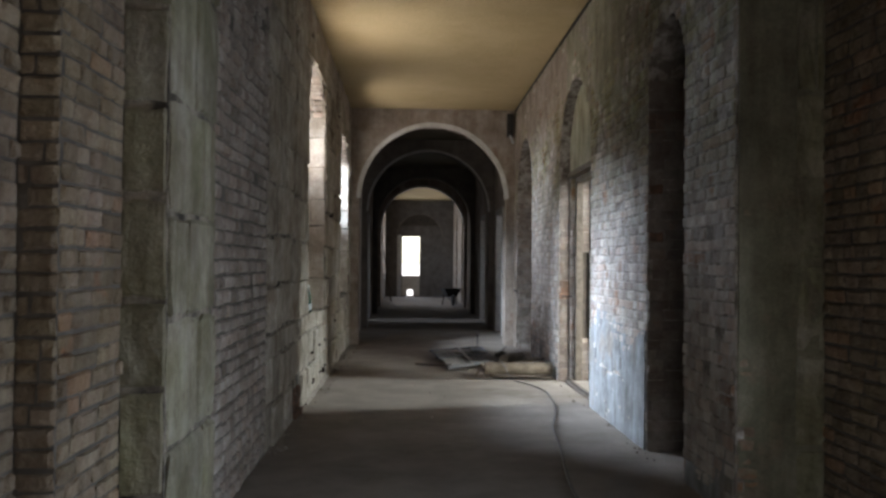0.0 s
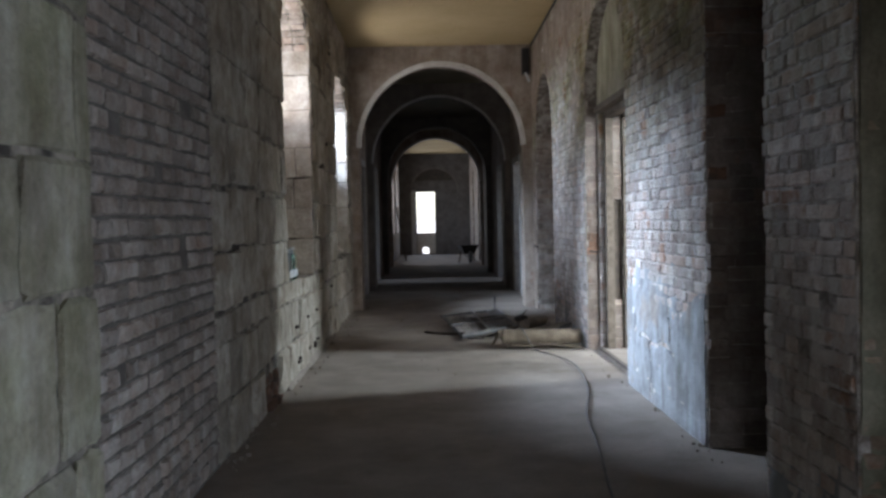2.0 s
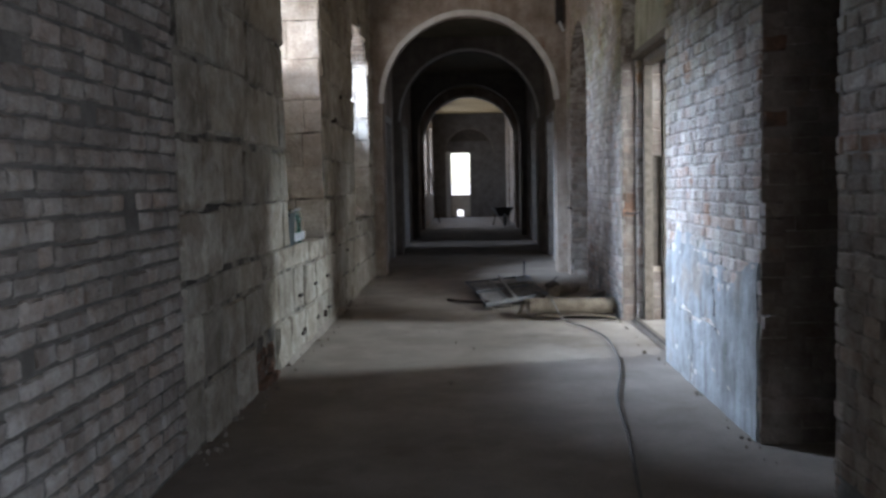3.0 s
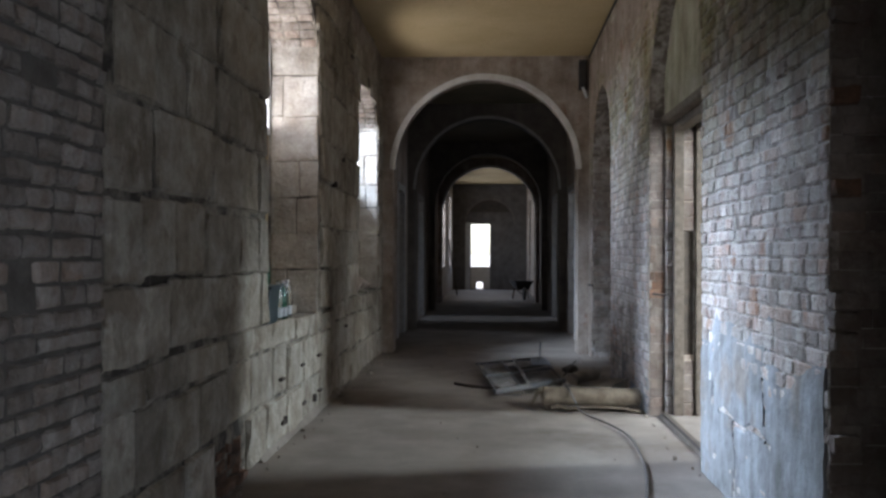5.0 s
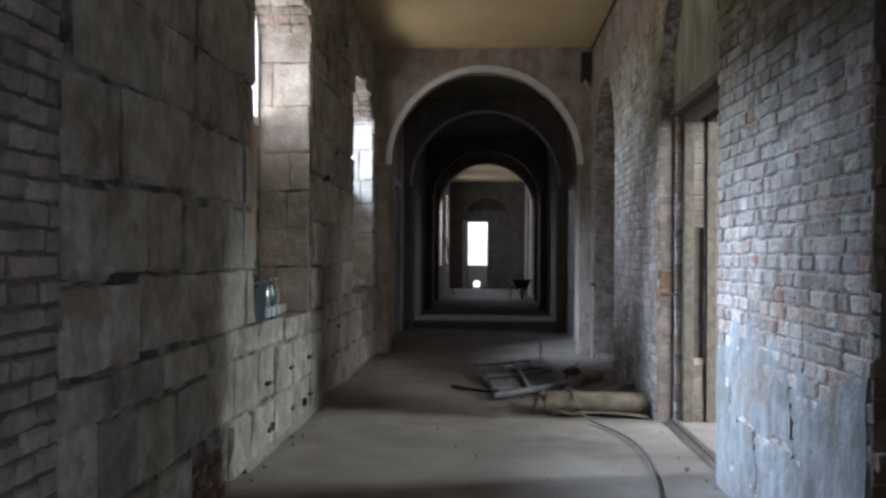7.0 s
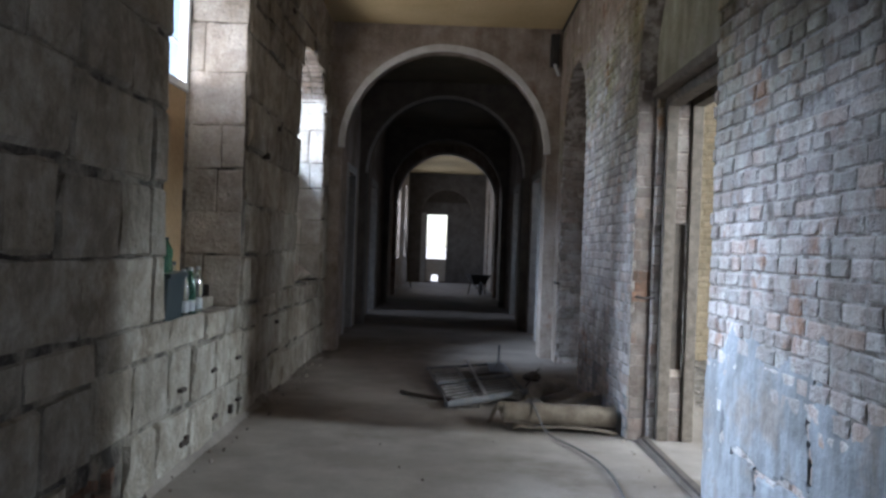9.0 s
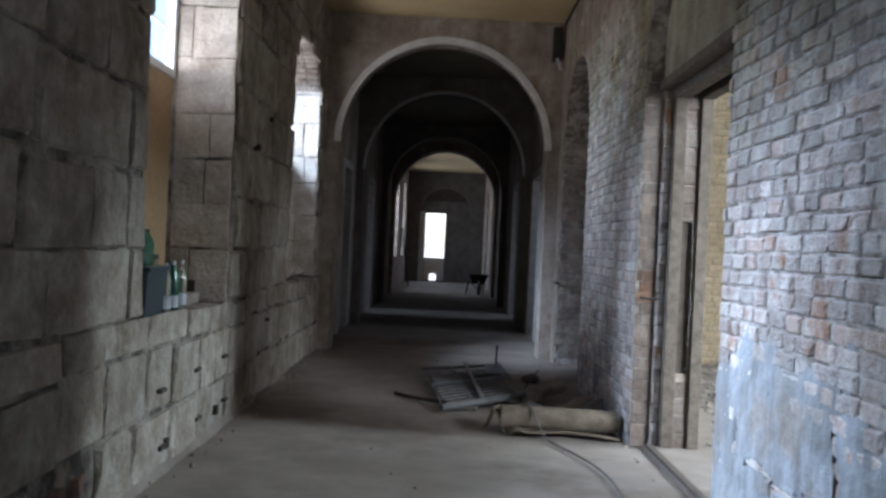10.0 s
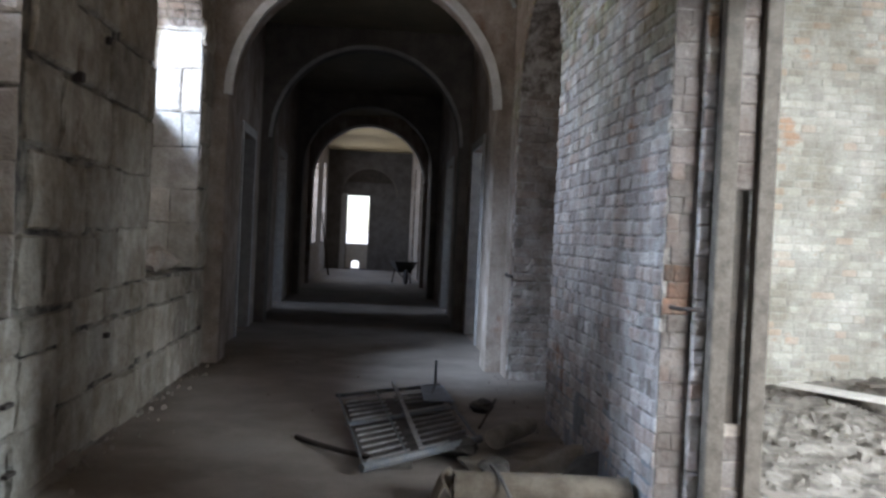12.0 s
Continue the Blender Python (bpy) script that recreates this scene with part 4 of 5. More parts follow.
for s, t in ((0.28, 0.10), (0.8, 0.12), (0.5, 0.55), (0.2, 0.9), (0.8, 0.9)):
    c = on_grille(s, t)
    bm = bmesh.new()
    box(bm, (c.x - 0.10, c.y - 0.12, 0.0), (c.x + 0.10, c.y + 0.12, max(0.02, c.z - 0.035)), 0.012)
    part("lump", bm, M_CARPETBACK, pad, "dark lump under the sacking")

tube("bent_rod", [(0.90, 13.40, 0.12), (0.94, 13.70, 0.125), (0.955, 13.84, 0.14), (0.96, 13.88, 0.22), (0.962, 13.89, 0.31)], 0.011, M_STEEL, "bent blue-grey steel rod on the grille", "rod")
bm = bmesh.new()
vv = [bm.verts.new(on_grille(a, b) + Vector((0, 0, dz))) for dz in (0.018, 0.024) for a, b in ((0.74, 0.66), (1.02, 0.56), (1.03, 0.93), (0.80, 0.97))]
for f in ((3, 2, 1, 0), (4, 5, 6, 7), (0, 1, 5, 4), (1, 2, 6, 5), (2, 3, 7, 6), (3, 0, 4, 7)):
    bm.faces.new([vv[k] for k in f])
part("plate", bm, M_PLATE, grille, "pale blue painted sheet")
tube("thin_stick", [(0.0, 12.40, 0.012), (0.15, 12.15, 0.02), (0.34, 11.85, 0.05), (0.46, 11.70, 0.07)], 0.016, M_RUST, "dark thin stick poking from the heap", "stick")
tube("twisted_wire", [(1.12, 12.30, 0.12), (1.17, 12.40, 0.16), (1.22, 12.55, 0.20), (1.28, 12.75, 0.22)], 0.008, M_RUST, "rusty twisted wire on the carpet", "wire")
tube("floor_cable", [(1.02, 11.03, 0.215), (1.06, 10.86, 0.20), (1.10, 10.76, 0.05), (1.16, 10.6, 0.016), (1.26, 10.37, 0.016), (1.37, 10.0, 0.016), (1.41, 9.6, 0.016), (1.38, 9.1, 0.016), (1.35, 8.7, 0.016), (1.26, 8.1, 0.016), (1.14, 7.6, 0.016), (1.10, 7.1, 0.016), (1.06, 6.6, 0.011), (0.98, 6.0, 0.011), (0.90, 5.2, 0.011), (0.95, 4.3, 0.016), (1.25, 3.2, 0.016), (1.7, 2.4, 0.016)], 0.0085, M_CABLE, "grey cable snaking along the dusty floor", "cable")

# ---- wheelbarrow ----
barrow = thing("wheelbarrow", (1.28, 30.5, 0.0), "black metal wheelbarrow standing by the wall", "wheelbarrow", rz=6)
bm = bmesh.new()
lo = [(-0.16, -0.28, 0.30), (0.16, -0.28, 0.30), (0.18, 0.25, 0.34), (-0.18, 0.25, 0.34)]
hi = [(-0.29, -0.46, 0.58), (0.29, -0.46, 0.58), (0.31, 0.45, 0.56), (-0.31, 0.45, 0.56)]
v = [bm.verts.new(p) for p in lo + hi]
inner = [bm.verts.new((p[0] * 0.95, p[1] * 0.95, p[2] + 0.012)) for p in lo] + [bm.verts.new((p[0] * 0.95, p[1] * 0.95, p[2])) for p in hi]
for i in range(4):
    j = (i + 1) % 4
    bm.faces.new((v[i], v[j], v[j + 4], v[i + 4]))
    bm.faces.new((inner[j], inner[i], inner[i + 4], inner[j + 4]))
    bm.faces.new((v[i + 4], v[j + 4], inner[j + 4], inner[i + 4]))
bm.faces.new(v[:4][::-1])
bm.faces.new(inner[:4])
part("tub", bm, M_BLACK, barrow)
for s in (-1, 1):
    bm = bmesh.new()
    rod(bm, (s * 0.10, -0.55, 0.20), (s * 0.27, 0.95, 0.56), 0.018, 8)
    part("handle", bm, M_RUST, barrow)
    bm = bmesh.new()
    rod(bm, (s * 0.19, 0.20, 0.40), (s * 0.25, 0.30, 0.0), 0.018, 8)
    part("leg", bm, M_RUST, barrow)
bm = bmesh.new()
bmesh.ops.create_circle(bm, segments=10, radius=0.045)
bmesh.ops.rotate(bm, verts=bm.verts, cent=(0, 0, 0), matrix=Matrix.Rotation(math.pi / 2, 3, "X"))
for q in bm.verts:
    q.co += Vector((0.155, 0, 0))
geom = bm.verts[:] + bm.edges[:]
bmesh.ops.spin(bm, geom=geom, cent=(0, 0, 0), axis=(0, 0, 1), angle=2 * math.pi, steps=24, use_duplicate=False)
bmesh.ops.remove_doubles(bm, verts=bm.verts, dist=0.001)
bmesh.ops.rotate(bm, verts=bm.verts, cent=(0, 0, 0), matrix=Matrix.Rotation(math.pi / 2, 3, "Y"))
for q in bm.verts:
    q.co += Vector((0, -0.52, 0.2))
wheel = part("wheel", bm, M_BLACK, barrow, "black rubber wheel")
bm = bmesh.new()
rod(bm, (-0.04, -0.52, 0.2), (0.04, -0.52, 0.2), 0.125, 18)
part("rim", bm, M_RUST, wheel)

# ---- small fixtures ----
# Black box placed at the black mark in the ceiling corner.
box_ob = thing("junction_box", (1.60, 15.36, 3.80), "black box with a pale stub under the ceiling", "junction box")
bm = bmesh.new()
box(bm, (-0.05, -0.05, -0.20), (0.06, 0.05, 0.20), 0.012)
part("body", bm, M_BLACK, box_ob)
bm = bmesh.new()
rod(bm, (0.0, -0.05, -0.18), (0.05, -0.09, -0.32), 0.022, 8)
part("stub", bm, M_LABEL, box_ob, "pale stub")
tube("iron_hook", [(1.73, 15.30, 0.96), (1.67, 15.24, 0.965), (1.655, 15.10, 0.96), (1.69, 14.92, 0.955)], 0.016, M_RUST, "rusty iron hook sticking out beside the niche", "hook")
tube("iron_hook", [(1.73, 10.66, 1.03), (1.78, 10.60, 1.02), (1.84, 10.56, 1.03)], 0.010, M_RUST, "small rusty iron hook in the niche jamb", "hook")
tube("ceiling_cable", [(XR - 0.02, 5.2, TOP - 0.015), (XR - 0.03, 8.0, TOP - 0.02), (XR - 0.025, 11.0, TOP - 0.012), (XR - 0.02, 15.35, TOP - 0.03)], 0.012, M_BLACK, "black cable along the ceiling corner", "cable")
board = thing("leaning_pole", (0, 0, 0), "dark pole leaning against the window wall", "pole")
bm = bmesh.new()
rod(bm, (-0.80, 33.6, 0.0), (XL + 0.01, 34.5, 1.9), 0.025, 8)
part("pole", bm, M_DARKWOOD, board)

# ---- side room: rubble floor and planks ----
bm = bmesh.new()
n_x, n_y = 70, 90


def heap(x, y):
    k = max(0.0, min(1.0, (y - 10.2) / 2.6)) * max(0.0, min(1.0, (x - 2.2) / 1.2))
    h = 0.03 * k + 0.16 * math.exp(-((x - 5.15) / 0.55) ** 2 - ((y - 14.7) / 0.5) ** 2) + 0.07 * k * noise.noise((x * 1.7, y * 1.7, 0.0)) + 0.05 * noise.noise((x * 5, y * 5, 1.0)) * min(1, k + 0.3)
    return h + 0.035 * noise.noise((x * 13, y * 13, 2.0)) * min(1, k + 0.3) - 0.02


gv = [[bm.verts.new((2.13 + 4.1 * i / n_x, 6.85 + 8.9 * j / n_y, heap(2.13 + 4.1 * i / n_x, 6.85 + 8.9 * j / n_y))) for j in range(n_y + 1)] for i in range(n_x + 1)]
for i in range(n_x):
    for j in range(n_y):
        bm.faces.new((gv[i][j], gv[i + 1][j], gv[i + 1][j + 1], gv[i][j + 1]))
tagged(part("rubble_floor", bm, M_EARTH), "uneven rubble and earth floor of the side room", "rubble", kind="structure")
for (x, y, ln, w, rz, rx, m) in ((4.45, 14.1, 1.1, 0.22, 122, 4, M_RAG), (5.0, 14.35, 0.7, 0.16, 20, 3, M_OLDWOOD), (3.95, 11.7, 0.9, 0.20, 60, 2, M_RAG)):
    z = heap(x, y) + 0.06
    pl = thing("loose_plank", (x, y, z), "pale loose plank lying on the rubble", "plank", "planks on the rubble", rz=rz)
    bm = bmesh.new()
    box(bm, (-ln / 2, -w / 2, -0.014), (ln / 2, w / 2, 0.014), 0.003)
    part("board", bm, m, pl)
rng = random.Random(11)
vs, fs = [], []


def chip(x, y, z, s):
    k = len(vs)
    rot = Euler((rng.uniform(0, 3), rng.uniform(0, 3), rng.uniform(0, 3))).to_matrix()
    for c in ((-1, -1, -1), (1, -1, -1), (1, 1, -1), (-1, 1, -1), (-1, -1, 1), (1, -1, 1), (1, 1, 1), (-1, 1, 1)):
        p = rot @ Vector((c[0] * rng.uniform(0.6, 1.3), c[1] * rng.uniform(0.5, 1.0), c[2] * rng.uniform(0.3, 0.7)))
        vs.append((x + p.x * s, y + p.y * s, z + p.z * s))
    fs.extend([k + i for i in f] for f in ((3, 2, 1, 0), (4, 5, 6, 7), (0, 1, 5, 4), (1, 2, 6, 5), (2, 3, 7, 6), (3, 0, 4, 7)))


for _ in range(1500):
    x, y = rng.uniform(2.3, 6.0), rng.uniform(9.0, 15.1)
    s = rng.choice((0.006, 0.009, 0.014, 0.02, 0.032)) * rng.uniform(0.7, 1.2)
    chip(x, y, heap(x, y) + s * 0.1, s)
me = bpy.data.meshes.new("rubble")
me.from_pydata(vs, [], fs)
me.materials.append(M_EARTH)
tagged(new("rubble", me), "broken brick and mortar rubble in the side room", "rubble", kind="stuff")
vs, fs = [], []
for _ in range(330):
    side = rng.random()
    y = rng.uniform(6.2, 16.5)
    x = XL + 0.02 + abs(rng.gauss(0, 0.10)) if side < 0.6 else (XR - 0.02 - abs(rng.gauss(0, 0.07)) if side < 0.8 else rng.uniform(XL, XR))
    s = rng.choice((0.003, 0.004, 0.006, 0.009, 0.015)) * (1.0 if side < 0.8 else 0.5)
    chip(x, y, s * 0.3, s)
me = bpy.data.meshes.new("debris")
me.from_pydata(vs, [], fs)
me.materials.append(M_FLOOR)
tagged(new("floor_debris", me), "small stone chips and mortar crumbs along the walls", "debris", kind="stuff")

# Broken spot and mortar fillet at the foot of the stone wall
broken = thing("broken_wall_patch", (0, 0, 0), "broken patch with loose red bricks at the wall's foot", "broken masonry")
rng = random.Random(23)
for i in range(22):
    bm = bmesh.new()
    s0 = rng.uniform(0.025, 0.05)
    box(bm, (-s0, -s0 * 1.5, -s0 * 0.6), (s0, s0 * 1.5, s0 * 0.6), 0.004)
    rot = Euler((rng.uniform(-0.3, 0.3), rng.uniform(-0.2, 0.2), rng.uniform(-0.3, 0.3))).to_matrix()
    y, z = rng.uniform(7.95, 8.40), rng.choice((0.03, 0.03, 0.09, 0.15, 0.22))
    for q in bm.verts:
        q.co = rot @ q.co + Vector(noise.noise_vector(q.co * 22)) * 0.008 + Vector((XL - 0.022 + (0.03 if z < 0.05 else 0), y, z))
        q.co.z = max(q.co.z, 0.0)
    part("loose_brick", bm, M_REDBRICK, broken)
bm = bmesh.new()
rows = []
for i in range(90):
    y = 8.75 + 3.0 * i / 89
    k = 0.030 + 0.022 * noise.noise((y * 1.6, 0.0, 3.0)) + 0.006 * noise.noise((y * 9, 1.0, 3.0))
    rows.append([bm.verts.new(p) for p in ((XL - 0.01, y, 0.0), (XL + 0.03 + k, y, 0.0), (XL + 0.03 + k * 0.45, y, 0.018 + k * 0.3), (XL + 0.012, y, 0.03 + k))])
for a, b in zip(rows, rows[1:]):
    for i in range(4):
        bm.faces.new((a[i], a[(i + 1) % 4], b[(i + 1) % 4], b[i]))
bm.faces.new(rows[0])
bm.faces.new(rows[-1][::-1])
tagged(part("mortar_fillet", bm, M_FLOOR), "rough mortar fillet along the foot of the wall", "trim", kind="structure")

# ---- plaster coats ----


def dado(u, z):
    """Patchy plaster with two upright cracks and a level one."""
    k = (0.80 - z) * 1.1 + 0.06
    for c, z0, z1 in ((7.95, 0.02, 0.44), (7.42, 0.50, 0.92), (8.45, 0.45, 0.62)):
        if z0 < z < z1 and abs(u - c - 0.02 * math.sin(z * 19)) < 0.011:
            k = -2
    if 7.3 < u < 8.3 and abs(z - 0.46 - 0.02 * math.sin(u * 11)) < 0.010:
        k = -2
    return k


skin("plaster", "y", XR, -1, 6.62, 8.74, 0.0, 1.10, M_PLASTER, wall_right, dado, 0.0165, 0.02, seed=2, arches=[N0, N1], label="grey-blue dado plaster")
skin("plaster", "y", XR, -1, 10.74, 13.12, 0.0, 0.9, M_PLASTER, wall_right, lambda u, z: (0.25 - z) * 0.8, 0.0115, seed=3, arches=[N1, N2], label="grey-blue dado plaster")
skin("plaster", "y", XR, -1, 4.74, 5.64, 0.0, 0.6, M_PLASTER, wall_right, lambda u, z: (0.22 - z) * 1.2, 0.0125, seed=4, arches=[N0], label="grey-blue dado plaster")
skin("plaster", "y", XR, -1, 6.7, 10.2, 2.0, 4.06, M_MOSS, wall_right, lambda u, z: (z - 2.95) * 0.7 - max(0, 7.4 - u) * 0.3, 0.0125, seed=6, arches=[N0, N1], label="greenish stained plaster")
skin("plaster", "y", XR, -1, 10.2, 15.40, 1.9, 4.06, M_ROUGHPLASTER, wall_right, lambda u, z: (z - 3.1) * 0.7 + max(0, u - 12.5) * 0.12, 0.0125, seed=7, arches=[N1, N2], label="rough brownish plaster")
skin("plaster", "y", XL, 1, 6.5, 15.40, 2.9, 4.06, M_ROUGHPLASTER, wall_left, lambda u, z: (z - 3.75) * 1.3, 0.036, seed=8, arches=[W1, W2], label="rough brownish plaster")
skin("plaster", "y", XR, -1, 15.05, 15.40, 0.0, 2.4, M_ROUGHPLASTER, wall_right, lambda u, z: 0.6, 0.018, seed=9, arches=[N2], label="pale plaster beside the arch")

skin("plaster", "x", 4.72, -1, 1.72, 2.20, 0.0, 4.06, M_DARKMOSS, east_step, lambda u, z: 0.25 + (z - 1.0) * 0.12 + (u - 1.8) * 0.8, 0.024, seed=12, label="greenish stained plaster")

# Broken bricks at the worn edge of the first recess
rng = random.Random(31)
for z in (0.62, 1.02, 1.10, 1.18, 1.62, 1.98, 2.30, 2.38):
    bm = bmesh.new()
    box(bm, (-0.05, -0.045, -0.033), (0.05, 0.045, 0.033), 0.006)
    bmesh.ops.subdivide_edges(bm, edges=[e for e in bm.edges if e.calc_length() > 0.04], cuts=2)
    for q in bm.verts:
        q.co += Vector(noise.noise_vector(q.co * 28 + Vector((0, 0, z * 9)))) * 0.014
        q.co += Vector((XR + 0.05, 6.585 + rng.uniform(-0.001, 0.001), z))
    part("broken_brick", bm, M_REDBRICK if z in (1.62, 1.98) else M_JAMBBRICK, wall_right, "chipped brick at the corner")

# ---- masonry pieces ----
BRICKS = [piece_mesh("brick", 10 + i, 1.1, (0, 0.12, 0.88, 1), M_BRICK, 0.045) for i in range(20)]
OLDBRICKS = [piece_mesh("brick", 130 + i, 1.3, (0, 0.14, 0.86, 1), M_OLDBRICK, 0.05) for i in range(16)]
STONES = [piece_mesh("stone", 50 + i, 1.25, (0, 0.04, 0.28, 0.62, 0.96, 1), M_STONE, 0.027) for i in range(16)]
PIERBRICKS = [piece_mesh("brick", 330 + i, 1.3, (0, 0.14, 0.86, 1), M_PIERBRICK, 0.05) for i in range(12)]
PIERSTONES = [piece_mesh("stone", 350 + i, 1.25, (0, 0.04, 0.28, 0.62, 0.96, 1), M_PIERSTONE, 0.027) for i in range(8)]
PALEBRICKS = [piece_mesh("brick", 210 + i, 0.9, (0, 0.10, 0.90, 1), M_PALEBRICK, 0.03) for i in range(10)]
SHADEBRICKS = [piece_mesh("brick", 230 + i, 0.9, (0, 0.10, 0.90, 1), M_SHADEBRICK, 0.03) for i in range(8)]
PALE = [piece_mesh("stone", 170 + i, 0.6, (0, 0.05, 0.5, 0.95, 1), M_REVEAL) for i in range(6)]
rng = random.Random(4)
COURSE, BOND = (0.0745, 0.0775), [(0.255, 0.285), (0.125, 0.145)]

cells = [(XR, u, z, w, h) for u, z, w, h in courses(4.73, 15.40, 0.0, 4.06, (0.071, 0.080), [(0.12, 0.275), (0.11, 0.19)], [N0, N1, N2], rng, 0.009)]
cells = [c for c in cells if rng.random() > 0.018]
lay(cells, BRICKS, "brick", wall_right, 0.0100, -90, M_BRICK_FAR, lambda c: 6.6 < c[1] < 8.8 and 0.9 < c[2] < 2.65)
jamb = [(x, 10.72, z, w, h) for x, z, w, h in courses(1.712, 1.838, 0.0, 3.2, COURSE, [(0.125, 0.13), (0.06, 0.07)], [], rng, 0.0015)]
jamb += [(x, 6.60, z, w, h) for x, z, w, h in courses(1.712, 2.12, 0.0, 2.9, COURSE, [(0.26, 0.28), (0.13, 0.14)], [], rng, 0.0015)]
niche = [(x, 15.03, z, w, h) for x, z, w, h in courses(1.712, 2.09, 0.0, 2.9, COURSE, [(0.25, 0.27), (0.12, 0.14)], [], rng, 0.004)]
lay(niche, OLDBRICKS, "brick", wall_right, 0.009, 0, M_OLDBRICK_FAR, lambda c: c[2] < 2.4, 80)
JAMBBRICKS = [piece_mesh("brick", 250 + i, 0.5, (0, 0.06, 0.94, 1), M_JAMBBRICK, 0.008) for i in range(8)]
red_brick = piece_mesh("brick", 270, 0.9, (0, 0.10, 0.90, 1), M_REDBRICK, 0.03)
lay([c for c in jamb if not (c[1] == 10.72 and abs(c[2] - 1.10) < 0.08)], JAMBBRICKS, "brick", wall_right, 0.009, 0, M_JAMBBRICK_FAR, lambda c: c[1] == 10.72, 60)
lay([c for c in jamb if c[1] == 10.72 and abs(c[2] - 1.10) < 0.08], [red_brick], "brick", wall_right, 0.010, 0, M_JAMBBRICK_FAR)
slot = [(2.025, 10.645, z, 0.098, h) for z, h in [(0.06 + 0.118 * i, 0.112) for i in range(4)] + [(1.62 + 0.125 * i, 0.119) for i in range(7)]]
lay(slot, JAMBBRICKS, "brick", door_frame, 0.02, 0, M_JAMBBRICK_FAR)
for z0, z1 in ((0.0, 0.52), (1.56, 2.45)):
    bm = bmesh.new()
    box(bm, (1.976, 10.636, z0), (2.074, 10.664, z1), 0.003)
    part("mortar_bed", bm, M_ROUGHPLASTER, door_frame)
edge = [(1.868, 10.685, z, rng.uniform(0.05, 0.058), h + 0.004) for x, z, w, h in courses(1.84, 1.90, 0.0, 2.44, (0.05, 0.10), [(0.06, 0.07)], [], rng, 0.002)]
lay(edge, BRICKS, "brick", door_frame, 0.022, 0, M_BRICK_FAR, lambda c: True, 60, 1.5)
cells = [(XL, u, z, w, h) for u, z, w, h in courses(4.58, 6.42, 0.0, 4.06, (0.076, 0.090), [(0.14, 0.25), (0.11, 0.17)], [], rng, 0.013)]
cells = [c for c in cells if rng.random() > 0.03]
lay(cells, OLDBRICKS, "brick", wall_left_brick, 0.019, 90, M_OLDBRICK_FAR, lambda c: c[2] < 2.4 and c[1] > 4.9)
cells = []
for z0, z1, hs, ls in ((0.0, 0.87, (0.27, 0.36), [(0.40, 0.72), (0.34, 0.60)]), (0.87, 3.10, (0.33, 0.50), [(0.45, 1.05), (0.38, 0.75)]), (3.10, 4.06, (0.21, 0.27), [(0.32, 0.70), (0.30, 0.55)])):
    cells += [(XL, u, z, w, h) for u, z, w, h in courses(6.42, 15.40, z0, z1, hs, ls, [W1, W2], rng, 0.014, False, 0.13)]
cells = [c for c in cells if not (7.92 < c[1] < 8.42 and c[2] < 0.30)]
lay(cells, STONES, "stone", wall_left, 0.024, 90, M_STONE, lambda c: True, 300, 0.35, 0.05, 0.010)
for a in (W1, W2):
    cells = [(x, a.u1, z, w, h) for x, z, w, h in courses(-1.56, XL + 0.01, a.sill, a.spring + 0.1, (0.28, 0.42), [(0.26, 0.60)], [], rng, 0.007, False, 0.1)]
    lay(cells, PALE, "stone", wall_left, 0.012, 0, M_REVEAL)
    c, h = (a.u0 + a.u1) / 2, (a.u1 - a.u0) / 2
    th = 0.05
    while th < math.pi - 0.05:
        th += 0.078 / math.hypot(h * math.sin(th), a.rise * math.cos(th))
        y, z = c + h * math.cos(th), a.spring + a.rise * math.sin(th)
        nrm = math.degrees(math.atan2(math.sin(th) / a.rise, math.cos(th) / h))
        for x in (-1.23, -1.37, -1.51):
            ob = new("brick", rng.choice(OLDBRICKS))
            ob.matrix_world = pose(x + rng.uniform(-0.004, 0.004), y, z, nrm + rng.uniform(-1, 1), 0, 0) @ Matrix.Diagonal((0.13, 0.010, 0.068, 1))
            ob.parent = wall_left

cells = [(-1.13, u, z, w, h) for u, z, w, h in courses(3.66, 4.55, 0.0, 4.06, (0.42, 0.62), [(0.45, 0.9)], [], rng, 0.014, False)]
lay(cells, PIERSTONES, "stone", stone_pier, 0.018, 90, M_PIERSTONE)
cells = [(x, 3.65, z, w, h) for x, z, w, h in courses(-1.33, -1.12, 0.0, 4.06, (0.36, 0.5), [(0.25, 0.3)], [], rng, 0.02, False)]
lay(cells, PIERSTONES, "stone", stone_pier, 0.016, 0, M_PIERSTONE)
cells = [(-1.32, u, z, w, h) for u, z, w, h in courses(2.96, 3.64, 0.0, 4.06, COURSE, BOND, [], rng)]
lay(cells, PIERBRICKS, "brick", brick_pier, 0.014, 90, M_PIERBRICK_FAR, lambda c: c[2] < 3.0)
cells = [(x, 2.95, z, w, h) for x, z, w, h in courses(-1.46, -1.31, 0.0, 4.06, COURSE, [(0.15, 0.2)], [], rng)]
lay(cells, PIERBRICKS, "brick", brick_pier, 0.016, 0, M_PIERBRICK_FAR, lambda c: c[2] < 3.0)
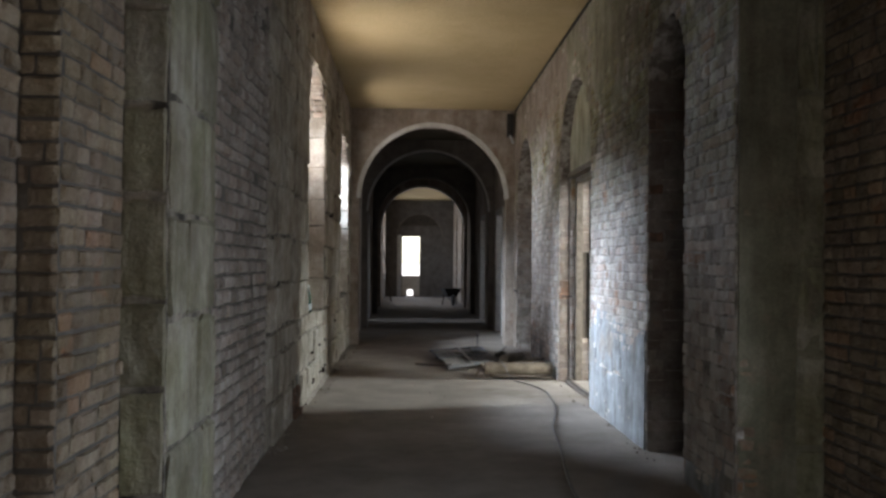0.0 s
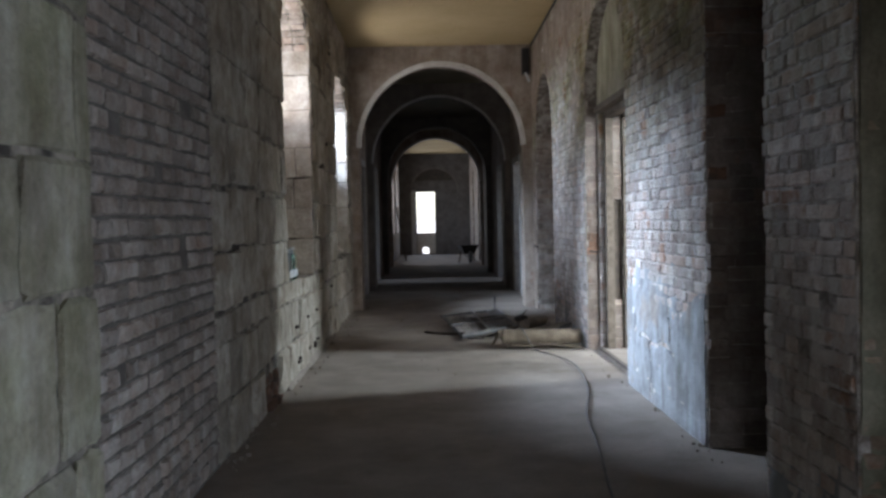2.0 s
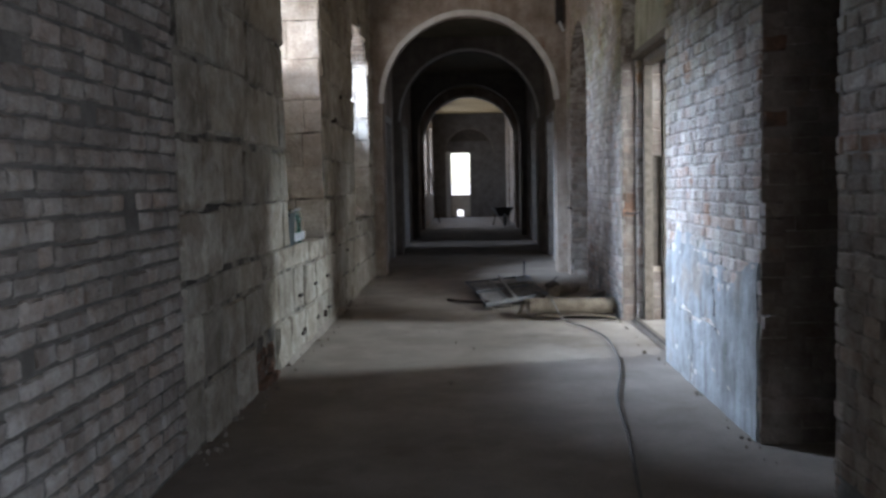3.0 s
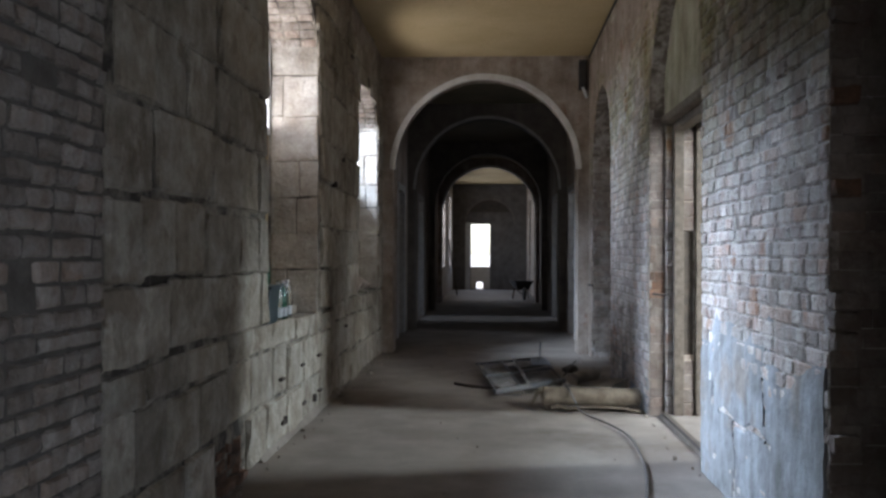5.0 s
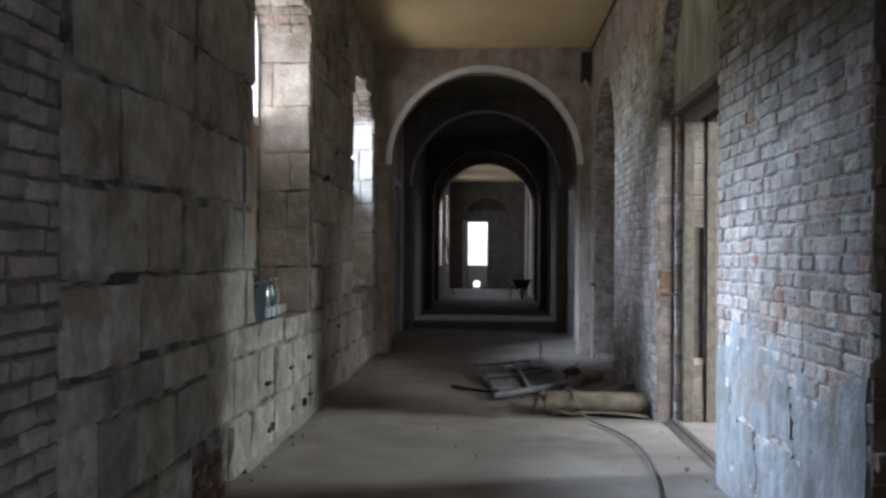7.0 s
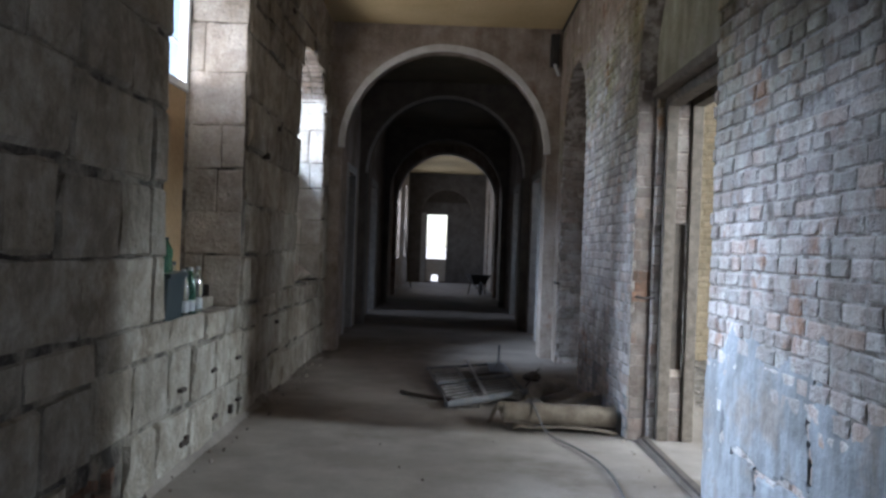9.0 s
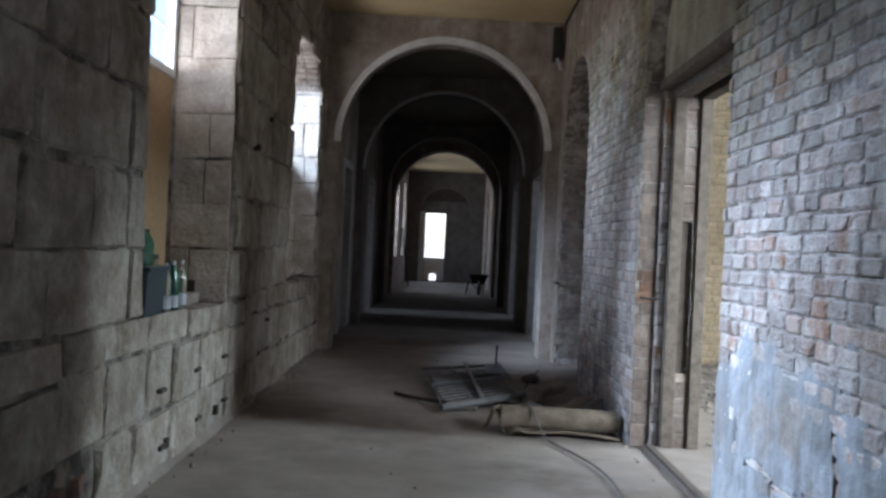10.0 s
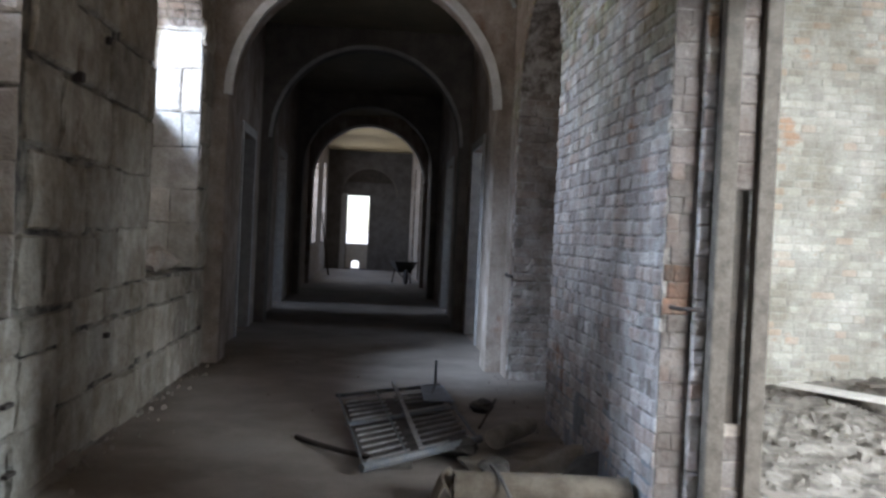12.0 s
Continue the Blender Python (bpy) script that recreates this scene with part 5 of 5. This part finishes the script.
cells = [(-1.46, u, z, w, h) for u, z, w, h in courses(0.5, 2.94, 0.0, 4.06, COURSE, BOND, [], rng)]
lay(cells, PIERBRICKS, "brick", brick_pier, 0.016, 90, M_PIERBRICK_FAR, lambda c: c[1] > 2.0 and 0.3 < c[2] < 2.4, 180)
cells = [(x, 4.72, z, w, h) for x, z, w, h in courses(1.715, 2.03, 0.0, 4.06, COURSE, [(0.26, 0.3), (0.14, 0.16)], [], rng)]
lay(cells, PIERBRICKS, "brick", east_step, 0.012, 0, M_PIERBRICK_FAR, lambda c: c[2] < 2.6, 110)
cells = [(x, 4.72, z, w, h) for x, z, w, h in courses(2.03, 2.2, 0.0, 4.06, (0.4, 0.55), [(0.2, 0.25)], [], rng, 0.014, False)]
lay(cells, PIERSTONES, "stone", east_step, 0.03, 0, M_PIERSTONE)
cells = [(2.2, u, z, w, h) for u, z, w, h in courses(1.5, 4.70, 0.0, 4.06, COURSE, BOND, [Arch(2.5, 3.7, 0.3, 1.5, 0.2)], rng)]
lay(cells, PIERBRICKS, "brick", east_step, 0.014, -90, M_PIERBRICK_FAR, lambda c: c[1] > 3.4 and 0.3 < c[2] < 2.4, 180)
cells = [(x, ROOM_Y, z, w, h) for x, z, w, h in courses(ROOM_X, ROOM_E, -0.05, 4.6, COURSE, [(0.12, 0.27), (0.11, 0.19)], [], rng)]
lay(cells, PALEBRICKS, "brick", room_wall, 0.012, 0, M_PALEBRICK_FAR, lambda c: c[0] < 5.5 and 0.1 < c[2] < 2.2)
cells = [(x, ROOM_Y + 0.5, z, w, h) for x, z, w, h in courses(2.15, ROOM_X, -0.05, 4.6, COURSE, BOND, [], rng)]
lay(cells, SHADEBRICKS, "brick", room_shaded, 0.010, 0, M_SHADEBRICK_FAR, lambda c: c[0] > 2.8 and 0.2 < c[2] < 2.4)
cells = [(ROOM_X, u, z, w, h) for u, z, w, h in courses(ROOM_Y + 0.01, ROOM_Y + 0.49, -0.05, 4.6, COURSE, BOND, [], rng)]
lay(cells, SHADEBRICKS, "brick", room_shaded, 0.010, -90, M_SHADEBRICK_FAR, lambda c: False)
